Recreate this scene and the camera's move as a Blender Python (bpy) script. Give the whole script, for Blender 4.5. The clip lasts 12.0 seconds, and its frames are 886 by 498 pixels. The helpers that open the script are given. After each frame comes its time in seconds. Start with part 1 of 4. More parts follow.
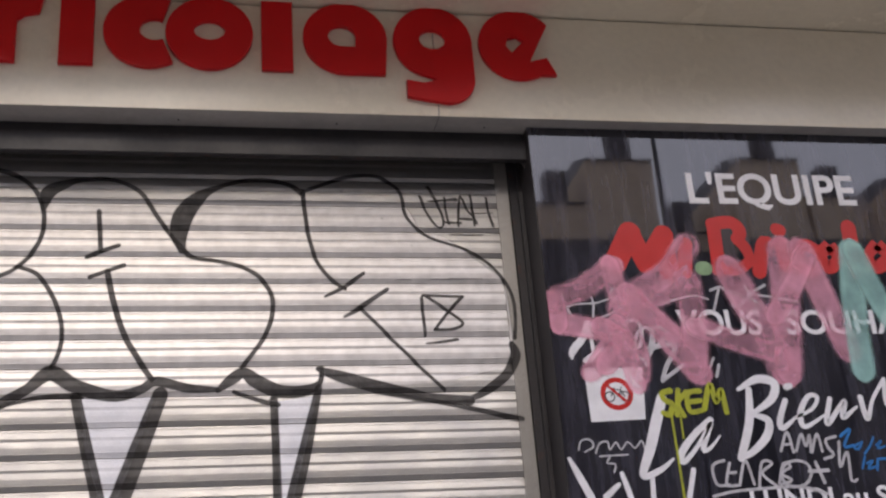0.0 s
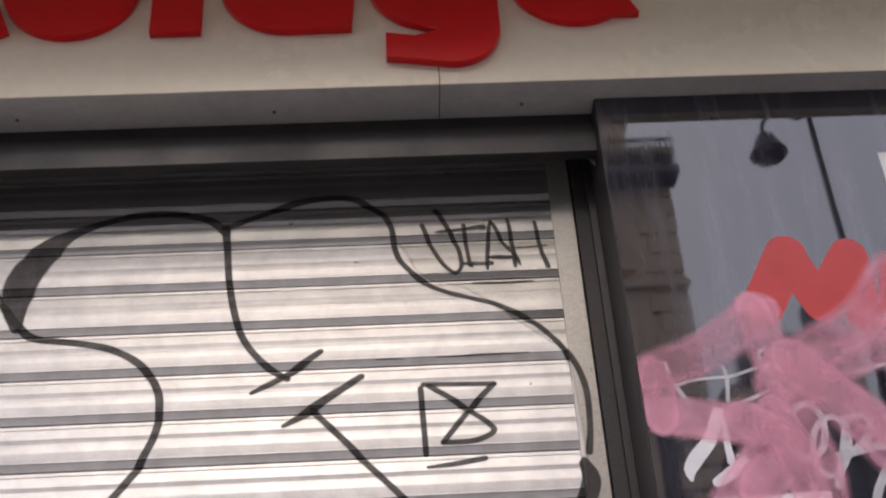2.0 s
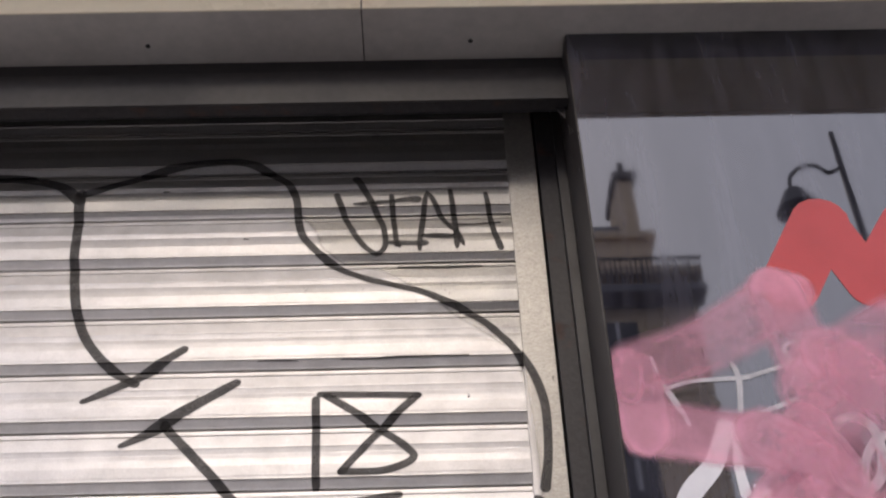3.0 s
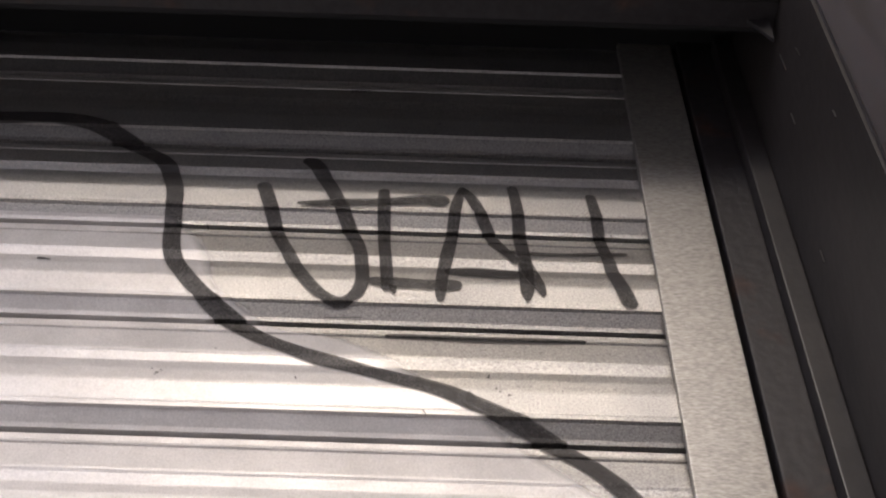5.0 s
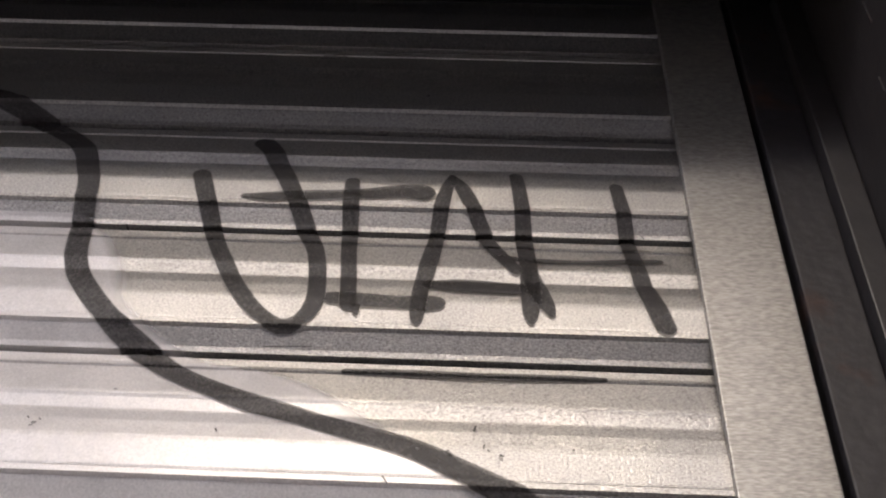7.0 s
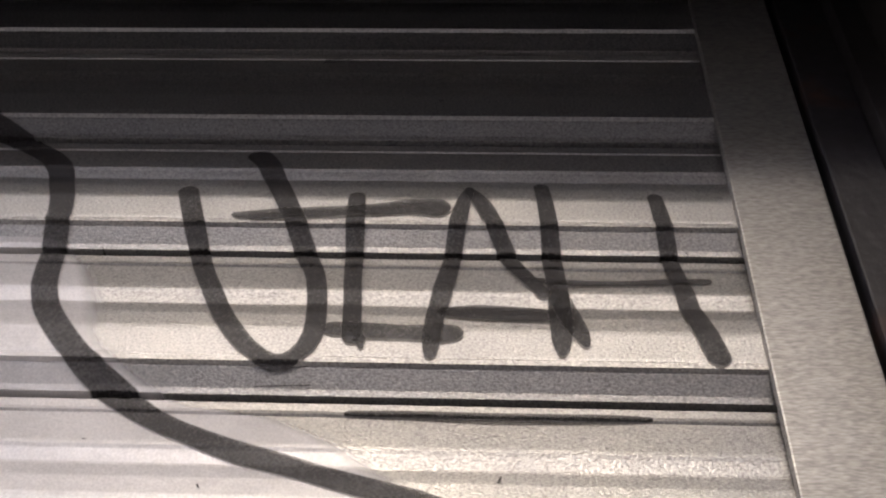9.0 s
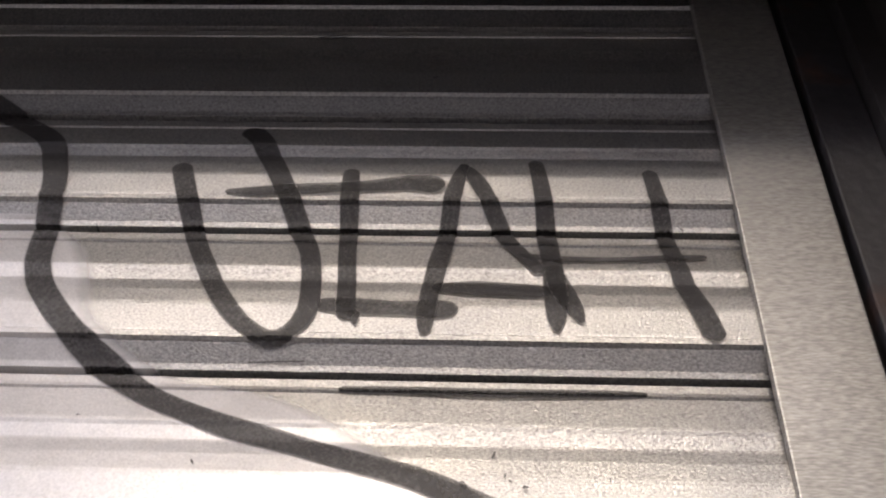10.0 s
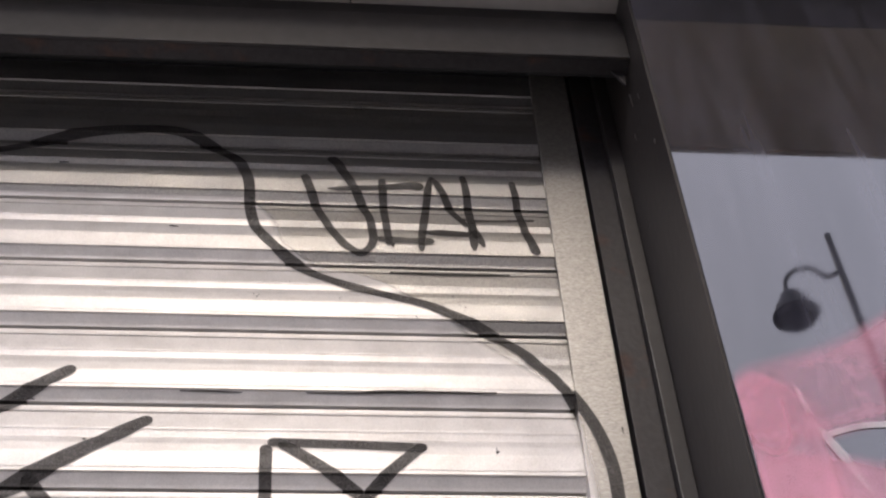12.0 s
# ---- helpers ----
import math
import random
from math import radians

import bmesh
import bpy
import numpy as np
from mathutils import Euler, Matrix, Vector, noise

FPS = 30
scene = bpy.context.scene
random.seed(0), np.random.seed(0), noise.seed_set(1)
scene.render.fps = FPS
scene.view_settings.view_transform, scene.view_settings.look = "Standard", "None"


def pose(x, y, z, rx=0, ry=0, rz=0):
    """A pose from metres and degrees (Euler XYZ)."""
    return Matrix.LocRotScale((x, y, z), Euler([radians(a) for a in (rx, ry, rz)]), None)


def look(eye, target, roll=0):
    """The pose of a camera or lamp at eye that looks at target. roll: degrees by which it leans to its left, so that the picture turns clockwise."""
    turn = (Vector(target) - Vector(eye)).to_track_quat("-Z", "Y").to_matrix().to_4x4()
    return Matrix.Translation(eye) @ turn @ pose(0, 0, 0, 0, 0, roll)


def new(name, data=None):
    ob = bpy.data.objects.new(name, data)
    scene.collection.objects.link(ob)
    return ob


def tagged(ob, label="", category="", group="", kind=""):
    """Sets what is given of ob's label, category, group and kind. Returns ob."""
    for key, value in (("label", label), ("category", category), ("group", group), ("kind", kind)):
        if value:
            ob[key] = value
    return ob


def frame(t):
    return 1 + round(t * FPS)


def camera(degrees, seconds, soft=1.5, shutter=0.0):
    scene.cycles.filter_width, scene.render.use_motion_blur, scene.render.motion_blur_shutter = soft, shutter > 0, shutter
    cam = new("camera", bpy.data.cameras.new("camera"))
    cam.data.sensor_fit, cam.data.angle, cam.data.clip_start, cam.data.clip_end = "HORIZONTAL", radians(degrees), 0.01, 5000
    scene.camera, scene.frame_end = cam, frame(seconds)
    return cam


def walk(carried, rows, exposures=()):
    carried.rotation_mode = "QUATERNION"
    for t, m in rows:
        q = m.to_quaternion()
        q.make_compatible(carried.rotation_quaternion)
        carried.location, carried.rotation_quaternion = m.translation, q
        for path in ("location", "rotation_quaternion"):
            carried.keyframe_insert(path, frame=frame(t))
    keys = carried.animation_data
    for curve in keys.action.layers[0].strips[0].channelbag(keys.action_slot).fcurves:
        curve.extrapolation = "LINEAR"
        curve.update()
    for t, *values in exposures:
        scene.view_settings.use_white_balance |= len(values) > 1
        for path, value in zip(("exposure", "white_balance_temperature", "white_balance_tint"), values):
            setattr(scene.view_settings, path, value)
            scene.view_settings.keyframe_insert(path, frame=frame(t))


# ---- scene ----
cam = camera(40.0, 12.0, soft=2.3)
PATH = [
    (0, look((-1.073, -3.934, 0.436), (-0.682, -2.14, 1.228), -4.6)),
    (0.5, look((-0.801, -3.587, 0.611), (-0.492, -1.793, 1.439), -3.3)),
    (1, look((-0.47, -3.166, 0.627), (-0.273, -1.413, 1.568), -3.6)),
    (1.5, look((-0.399, -2.67, 0.723), (-0.283, -0.956, 1.748), -4.4)),
    (2, look((-0.355, -2.201, 0.864), (-0.272, -0.535, 1.966), -3.7)),
    (2.5, look((-0.188, -1.824, 0.936), (-0.169, -0.216, 2.126), -2.8)),
    (3, look((-0.155, -1.515, 1.019), (-0.115, 0.029, 2.29), -2.1)),
    (3.5, look((-0.237, -1.187, 1.117), (-0.054, 0.208, 2.539), -4.3)),
    (5.5, look((-0.124, -0.486, 1.757), (-0.182, 0.799, 3.288), 3.9)),
    (6, look((-0.112, -0.451, 1.779), (-0.193, 0.825, 3.317), 4.6)),
    (6.5, look((-0.118, -0.463, 1.785), (-0.181, 0.846, 3.296), 3.9)),
    (8.5, look((-0.12, -0.396, 1.867), (-0.217, 0.899, 3.388), 4.3)),
    (9, look((-0.119, -0.398, 1.867), (-0.223, 0.882, 3.401), 4.3)),
    (9.5, look((-0.12, -0.397, 1.866), (-0.22, 0.884, 3.398), 4.3)),
    (10, look((-0.118, -0.395, 1.866), (-0.216, 0.907, 3.381), 4.0)),
    (10.5, look((-0.124, -0.457, 1.78), (-0.182, 0.849, 3.294), 3.0)),
    (11, look((-0.165, -0.592, 1.622), (-0.12, 0.731, 3.121), -0.1)),
    (11.5, look((-0.254, -0.796, 1.469), (-0.066, 0.598, 2.89), -4.3)),
    (12, look((-0.235, -0.961, 1.273), (-0.081, 0.423, 2.709), -3.1)),
]
walk(cam, PATH, exposures=[(0, 0.1), (1.2, 0.16), (3.5, 0.32), (5.5, 0.5), (9.0, 0.58), (10.5, 0.7), (12, 0.52)])

# ---- world and sun: a bright overcast sky ----
SUN_EL, SUN_AZ = radians(40), radians(184)
world = bpy.data.worlds.new("sky")
scene.world = world
world.use_nodes = True
wn, wl = world.node_tree.nodes, world.node_tree.links
wn.clear()
sky = wn.new("ShaderNodeTexSky")
sky.sky_type, sky.sun_disc, sky.sun_elevation, sky.sun_rotation = "NISHITA", False, SUN_EL, SUN_AZ
sky.dust_density, sky.ozone_density = 4.0, 1.0
haze = wn.new("ShaderNodeMixRGB")
haze.inputs["Fac"].default_value = 0.88
haze.inputs["Color2"].default_value = (9.7, 9.75, 11.9, 1)
back = wn.new("ShaderNodeBackground")
back.inputs["Strength"].default_value = 0.15
wout = wn.new("ShaderNodeOutputWorld")
wl.new(sky.outputs["Color"], haze.inputs["Color1"])
wl.new(haze.outputs["Color"], back.inputs["Color"])
wl.new(back.outputs["Background"], wout.inputs["Surface"])
sun = new("sun", bpy.data.lights.new("sun", "SUN"))
sun.data.energy, sun.data.angle, sun.data.color = 0.95, radians(18), (1.0, 0.86, 0.71)
sun.matrix_world = look((-0.7, -10, 8.4), (0, 0, 0))


# ---- materials ----
def surface(name, col, col2=None, rough=0.5, metal=0.0, scale=6.0, mix=(0.4, 0.65), bump=0.0, bump_scale=120.0,
            rough2=None, stretch=(1, 1, 1), coat=0.0, ior=1.5, vary=0.0, fine=0.0, spec=0.5):
    """A principled surface: two colours mixed by a coarse noise, a fine grain, and a fine relief."""
    m = bpy.data.materials.new(name)
    m.use_nodes = True
    n, l = m.node_tree.nodes, m.node_tree.links
    p = n["Principled BSDF"]
    p.inputs["Metallic"].default_value, p.inputs["IOR"].default_value = metal, ior
    p.inputs["Roughness"].default_value, p.inputs["Coat Weight"].default_value = rough, coat
    p.inputs["Specular IOR Level"].default_value = spec
    geo = n.new("ShaderNodeNewGeometry")
    mp = n.new("ShaderNodeMapping")
    mp.inputs["Scale"].default_value = stretch
    l.new(geo.outputs["Position"], mp.inputs["Vector"])
    nz = n.new("ShaderNodeTexNoise")
    nz.inputs["Scale"].default_value, nz.inputs["Detail"].default_value = scale, 7
    nz.inputs["Roughness"].default_value = 0.62
    l.new(mp.outputs["Vector"], nz.inputs["Vector"])
    ramp = n.new("ShaderNodeMapRange")
    ramp.inputs["From Min"].default_value, ramp.inputs["From Max"].default_value = mix
    l.new(nz.outputs["Fac"], ramp.inputs["Value"])
    mx = n.new("ShaderNodeMixRGB")
    mx.inputs["Color1"].default_value = (*col, 1)
    mx.inputs["Color2"].default_value = (*(col2 or [c * 0.8 for c in col]), 1)
    l.new(ramp.outputs["Result"], mx.inputs["Fac"])
    colour = mx.outputs["Color"]
    if fine:
        fz = n.new("ShaderNodeTexNoise")
        fz.inputs["Scale"].default_value, fz.inputs["Detail"].default_value = bump_scale, 4
        l.new(mp.outputs["Vector"], fz.inputs["Vector"])
        fr = n.new("ShaderNodeMapRange")
        fr.inputs["From Min"].default_value, fr.inputs["From Max"].default_value = 0.3, 0.7
        fr.inputs["To Min"].default_value, fr.inputs["To Max"].default_value = 1 - fine, 1 + fine
        l.new(fz.outputs["Fac"], fr.inputs["Value"])
        mul = n.new("ShaderNodeVectorMath")
        mul.operation = "SCALE"
        l.new(colour, mul.inputs[0])
        l.new(fr.outputs["Result"], mul.inputs["Scale"])
        colour = mul.outputs["Vector"]
    if vary:
        inf = n.new("ShaderNodeObjectInfo")
        vr = n.new("ShaderNodeMapRange")
        vr.inputs["To Min"].default_value, vr.inputs["To Max"].default_value = 1 - vary, 1 + vary
        l.new(inf.outputs["Random"], vr.inputs["Value"])
        vm = n.new("ShaderNodeVectorMath")
        vm.operation = "SCALE"
        l.new(colour, vm.inputs[0])
        l.new(vr.outputs["Result"], vm.inputs["Scale"])
        colour = vm.outputs["Vector"]
    l.new(colour, p.inputs["Base Color"])
    if rough2 is not None:
        rr = n.new("ShaderNodeMapRange")
        rr.inputs["To Min"].default_value, rr.inputs["To Max"].default_value = rough, rough2
        l.new(ramp.outputs["Result"], rr.inputs["Value"])
        l.new(rr.outputs["Result"], p.inputs["Roughness"])
    if bump:
        bz = n.new("ShaderNodeTexNoise")
        bz.inputs["Scale"].default_value, bz.inputs["Detail"].default_value = bump_scale, 5
        l.new(mp.outputs["Vector"], bz.inputs["Vector"])
        bp = n.new("ShaderNodeBump")
        bp.inputs["Strength"].default_value, bp.inputs["Distance"].default_value = bump, 0.01
        l.new(bz.outputs["Fac"], bp.inputs["Height"])
        l.new(bp.outputs["Normal"], p.inputs["Normal"])
    return m


def spray(name, col, density, grain=900.0, edge=0.75, hollow=1.0, patch=0.075, size=22.0):
    """Spray paint: full in the middle of a stroke, misting out to its edges by the stroke's own cover value."""
    m = surface(name, col, [c * 0.86 for c in col], rough=0.55, scale=14, bump=0.05)
    n, l = m.node_tree.nodes, m.node_tree.links
    att = n.new("ShaderNodeAttribute")
    att.attribute_name = "cover"
    geo = n.new("ShaderNodeNewGeometry")
    nz = n.new("ShaderNodeTexNoise")
    nz.inputs["Scale"].default_value, nz.inputs["Detail"].default_value = size, 6
    l.new(geo.outputs["Position"], nz.inputs["Vector"])
    gz = n.new("ShaderNodeTexNoise")
    gz.inputs["Scale"].default_value, gz.inputs["Detail"].default_value = grain, 2
    l.new(geo.outputs["Position"], gz.inputs["Vector"])
    rp = n.new("ShaderNodeMapRange")
    rp.interpolation_type = "SMOOTHSTEP"
    rp.inputs["From Min"].default_value, rp.inputs["From Max"].default_value = 0.02, edge
    l.new(att.outputs["Fac"], rp.inputs["Value"])
    dn = n.new("ShaderNodeMapRange")
    dn.inputs["From Min"].default_value, dn.inputs["From Max"].default_value = 0.3, 0.7
    dn.inputs["To Min"].default_value, dn.inputs["To Max"].default_value = density - patch, density + patch
    l.new(nz.outputs["Fac"], dn.inputs["Value"])
    gr = n.new("ShaderNodeMapRange")
    gr.inputs["From Min"].default_value, gr.inputs["From Max"].default_value = 0.3, 0.7
    gr.inputs["To Min"].default_value, gr.inputs["To Max"].default_value = 0.85, 1.1
    l.new(gz.outputs["Fac"], gr.inputs["Value"])
    hw = n.new("ShaderNodeMapRange")
    hw.interpolation_type = "SMOOTHSTEP"
    hw.inputs["From Min"].default_value, hw.inputs["From Max"].default_value = 0.40, 0.85
    hw.inputs["To Min"].default_value, hw.inputs["To Max"].default_value = 1.0, hollow
    l.new(att.outputs["Fac"], hw.inputs["Value"])
    h = n.new("ShaderNodeMath")
    h.operation = "MULTIPLY"
    l.new(rp.outputs["Result"], h.inputs[0])
    l.new(hw.outputs["Result"], h.inputs[1])
    a = n.new("ShaderNodeMath")
    a.operation = "MULTIPLY"
    l.new(h.outputs["Value"], a.inputs[0])
    l.new(dn.outputs["Result"], a.inputs[1])
    b = n.new("ShaderNodeMath")
    b.operation, b.use_clamp = "MULTIPLY", True
    l.new(a.outputs["Value"], b.inputs[0])
    l.new(gr.outputs["Result"], b.inputs[1])
    l.new(b.outputs["Value"], n["Principled BSDF"].inputs["Alpha"])
    return m


GALV = surface("galvanised_steel", (0.445, 0.43, 0.40), (0.36, 0.35, 0.338), rough=0.31, rough2=0.41, metal=0.78, scale=5,
               stretch=(1, 1, 1.5), bump=0.14, bump_scale=750, fine=0.42, vary=0.05)
RAIL = surface("brushed_galvanised_steel", (0.385, 0.367, 0.333), (0.34, 0.325, 0.293), rough=0.38, rough2=0.5, metal=0.6, scale=300,
               stretch=(0.35, 1, 1.6), mix=(0.42, 0.62), bump=0.07, bump_scale=700, fine=0.3)
PAINTWHITE = surface("white_fill_paint", (0.80, 0.79, 0.80), (0.66, 0.66, 0.68), rough=0.5, scale=7, bump=0.04, stretch=(1, 1, 2), fine=0.05)
# the sign's cream again, darkened: the underside's shade is put into the colour
SOFFIT = surface("shaded_cream_metal", (0.46, 0.435, 0.40), (0.37, 0.345, 0.315), rough=0.4, rough2=0.55, scale=3, bump=0.02, bump_scale=50, fine=0.06)
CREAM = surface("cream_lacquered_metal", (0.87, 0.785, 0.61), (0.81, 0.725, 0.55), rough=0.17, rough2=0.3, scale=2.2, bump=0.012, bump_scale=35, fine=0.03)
REDACRYL = surface("red_acrylic", (0.66, 0.006, 0.010), (0.60, 0.006, 0.009), rough=0.3, spec=0.25, scale=5, bump=0.01, bump_scale=60)
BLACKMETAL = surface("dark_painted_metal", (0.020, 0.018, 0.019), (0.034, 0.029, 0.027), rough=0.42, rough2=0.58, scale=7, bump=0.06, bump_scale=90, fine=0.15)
RUSTMETAL = surface("rusty_dark_metal", (0.026, 0.023, 0.024), (0.075, 0.038, 0.026), rough=0.55, rough2=0.8, scale=16, mix=(0.56, 0.72), bump=0.09, bump_scale=140, fine=0.25)
LINTEL = surface("grey_painted_metal", (0.036, 0.032, 0.031), (0.026, 0.024, 0.024), rough=0.38, rough2=0.5, scale=5, bump=0.04, bump_scale=60, fine=0.15, spec=0.5)
JAMB = surface("weathered_brown_grey_metal", (0.032, 0.027, 0.025), (0.022, 0.019, 0.018), rough=0.5, scale=8, bump=0.05, fine=0.12, stretch=(1, 1, 0.5))
GLOSS = surface("gloss_black_laminate", (0.012, 0.012, 0.017), (0.044, 0.043, 0.056), rough=0.018, rough2=0.045, scale=9, stretch=(3, 1, 0.35), bump=0.012, bump_scale=2.0, ior=1.85)
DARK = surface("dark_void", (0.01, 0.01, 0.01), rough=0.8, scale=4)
RED = surface("red_vinyl", (0.52, 0.03, 0.026), (0.46, 0.026, 0.022), rough=0.25, scale=8)
WHITE = surface("white_vinyl", (0.78, 0.77, 0.78), (0.68, 0.67, 0.68), rough=0.3, scale=12)
CHALK = surface("pale_marker", (0.50, 0.49, 0.50), (0.36, 0.35, 0.36), rough=0.5, scale=40)
BLUE = surface("blue_marker", (0.02, 0.16, 0.42), rough=0.4, scale=30)
LIME = surface("lime_spray", (0.38, 0.40, 0.02), (0.28, 0.30, 0.02), rough=0.45, scale=30)
GREEN = surface("green_sticker", (0.25, 0.38, 0.20), rough=0.4, scale=30)
PINK = spray("pink_spray", (0.95, 0.43, 0.56), 0.50, 900.0, 0.6, 0.80, 0.2, 9.0)
INK = spray("black_marker_paint", (0.030, 0.026, 0.025), 0.83, 700.0, 0.25)
SOLIDINK = surface("black_print", (0.02, 0.02, 0.02), rough=0.4, scale=30)
MINT = spray("mint_spray", (0.40, 0.70, 0.64), 0.58, 900.0, 0.6, 0.85, 0.15, 9.0)
FILL = spray("silver_spray_fill", (0.77, 0.74, 0.71), 0.88)
FILL.node_tree.nodes["Principled BSDF"].inputs["Metallic"].default_value = 0.28
FILL.node_tree.nodes["Principled BSDF"].inputs["Roughness"].default_value = 0.38
PAVE = surface("concrete_pavement", (0.21, 0.20, 0.19), (0.16, 0.153, 0.145), rough=0.85, scale=1.5, bump=0.3, bump_scale=60)
ASPHALT = surface("asphalt", (0.05, 0.05, 0.052), (0.07, 0.068, 0.066), rough=0.9, scale=1.2, bump=0.4, bump_scale=80)
BRICK = surface("dark_brown_brick", (0.10, 0.085, 0.075), (0.07, 0.06, 0.055), rough=0.9, scale=0.9, bump=0.2, bump_scale=9, fine=0.2)
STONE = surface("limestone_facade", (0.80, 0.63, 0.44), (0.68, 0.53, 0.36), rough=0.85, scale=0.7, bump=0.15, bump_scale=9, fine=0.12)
SLATE = surface("zinc_roof", (0.10, 0.10, 0.11), (0.14, 0.14, 0.15), rough=0.5, scale=0.8)
PANE = surface("window_glass", (0.02, 0.022, 0.025), rough=0.06, scale=1)
IRON = surface("black_iron", (0.02, 0.02, 0.021), rough=0.45, scale=5)
RENDERED = surface("plain_plaster", (0.42, 0.39, 0.34), (0.35, 0.33, 0.29), rough=0.9, scale=1.2, bump=0.1, bump_scale=30)


# ---- building helpers ----
def link(name, bm, mat, parent=None, label="", smooth=False):
    me = bpy.data.meshes.new(name)
    bmesh.ops.recalc_face_normals(bm, faces=bm.faces)
    bm.to_mesh(me)
    bm.free()
    me.materials.append(mat)
    if smooth:
        me.polygons.foreach_set("use_smooth", [True] * len(me.polygons))
    ob = new(name, me)
    if parent:
        ob.parent = parent
    if label:
        tagged(ob, label)
    return ob


def part(name, bm, mat, parent, label="", smooth=False):
    return link(name, bm, mat, parent, label, smooth)


def thing(name, label, category, group="", kind=""):
    return tagged(new(name), label, category, group, kind)


def box(x0, x1, y0, y1, z0, z1, bevel=0.0, bm=None):
    bm = bm or bmesh.new()
    vs = [bm.verts.new((x, y, z)) for x in (x0, x1) for y in (y0, y1) for z in (z0, z1)]
    fs = [bm.faces.new([vs[i] for i in q]) for q in ((0, 1, 3, 2), (4, 6, 7, 5), (0, 4, 5, 1), (2, 3, 7, 6), (0, 2, 6, 4), (1, 5, 7, 3))]
    if bevel:
        es = list({e for f in fs for e in f.edges})
        bmesh.ops.bevel(bm, geom=es, offset=bevel, segments=2, affect="EDGES", profile=0.6)
    return bm


def extrude_profile(prof, x0, x1, bm=None):
    """A closed outline of (y, z) points drawn out along x."""
    bm = bm or bmesh.new()
    a = [bm.verts.new((x0, y, z)) for y, z in prof]
    b = [bm.verts.new((x1, y, z)) for y, z in prof]
    k = len(prof)
    for i in range(k):
        bm.faces.new((a[i], a[(i + 1) % k], b[(i + 1) % k], b[i]))
    bm.faces.new(a)
    bm.faces.new(b[::-1])
    return bm


def smooth_line(pts, step):
    """A smooth way through points of any width of tuple, sampled about every step along its first two numbers."""
    p = [np.array(q, float) for q in pts]
    out = []
    for i in range(len(p) - 1):
        a, b = p[i], p[i + 1]
        a0, b1 = p[max(i - 1, 0)], p[min(i + 2, len(p) - 1)]
        k = max(2, int(np.hypot(*(b - a)[:2]) / step))
        for j in range(k):
            t = j / k
            out.append(0.5 * (2 * a + (b - a0) * t + (2 * a0 - 5 * a + 4 * b - b1) * t * t + (3 * a - a0 - 3 * b + b1) * t ** 3))
    return out + [p[-1]]


def ribbon(pts, step, across=2, caps=True):
    """A flat stroke in the x-z plane with round ends: vertices (x, z, cover) and faces."""
    line = smooth_line(pts, step)
    rows = []
    tang = []
    for i in range(len(line)):
        d = line[min(i + 1, len(line) - 1)][:2] - line[max(i - 1, 0)][:2]
        tang.append(d / max(np.hypot(*d), 1e-9))
    stations = [(line[i][:2], tang[i], line[i][2] / 2, 1.0) for i in range(len(line))]
    if caps:
        first, last = stations[0], stations[-1]
        pre = [(first[0] - first[1] * first[2] * math.sin(a), first[1], first[2] * max(math.cos(a), 0.03), math.cos(a)) for a in (1.5, 1.2, 0.8, 0.4)]
        post = [(last[0] + last[1] * last[2] * math.sin(a), last[1], last[2] * max(math.cos(a), 0.03), math.cos(a)) for a in (0.4, 0.8, 1.2, 1.5)]
        stations = pre + stations + post
    verts, faces = [], []
    for c, d, half, cov in stations:
        nrm = np.array((-d[1], d[0]))
        for j in range(across + 1):
            u = -1 + 2 * j / across
            q = c + nrm * half * u
            verts.append((q[0], q[1], max(0.0, cov * (1 - abs(u) ** 1.6))))
    w = across + 1
    for i in range(len(stations) - 1):
        for j in range(across):
            faces.append((i * w + j, i * w + j + 1, (i + 1) * w + j + 1, (i + 1) * w + j))
    return verts, faces


# ---- the setting ----
GROUND = -0.65  # the pavement; heights are counted from the shutter's lower rail
P_Y, EDGE_X, SOFFIT_Z, FASCIA_Y = -0.170, 0.098, 2.588, -0.232
LEFT, RIGHT = -3.2, 4.5

ground = tagged(link("pavement", box(-60, 60, -4.6, 0.6, GROUND - 0.2, GROUND), PAVE), "grey concrete pavement before the shop front", "pavement", kind="structure")
road = tagged(link("road", box(-400, 400, -400, 400, GROUND - 0.4, GROUND - 0.14), ASPHALT), "dark asphalt street with worn surface", "road", kind="structure")
kerb = tagged(link("kerb", box(-60, 60, -4.9, -4.604, GROUND - 0.2, GROUND + 0.004, 0.02), STONE), "pale stone kerb along the pavement", "kerb", kind="structure")
far_pave = tagged(link("far_pavement", box(-60, 60, -24.6, -20.5, GROUND - 0.2, GROUND), PAVE), "grey pavement across the street", "pavement", kind="structure")

# shop wall: pieces round the shutter opening
tagged(link("wall_back", box(LEFT, 0.3, 0.30, 0.5, GROUND, 3.4), DARK), "dark shop interior wall behind the shutter", "wall", kind="structure")
tagged(link("wall_left", box(LEFT - 1.2, LEFT, -0.15, 0.5, GROUND, 2.59), RENDERED), "plain plastered pier beside the shutter", "wall", kind="structure")
tagged(link("wall_right", box(0.31, RIGHT, P_Y + 0.03, 0.5, GROUND, 2.586), DARK), "dark wall behind the glossy panel", "wall", kind="structure")
tagged(link("wall_upper", box(LEFT - 1.2, RIGHT, -0.12, 0.5, 3.4, 7.0), RENDERED), "plain plastered wall above the shop sign", "wall", kind="structure")
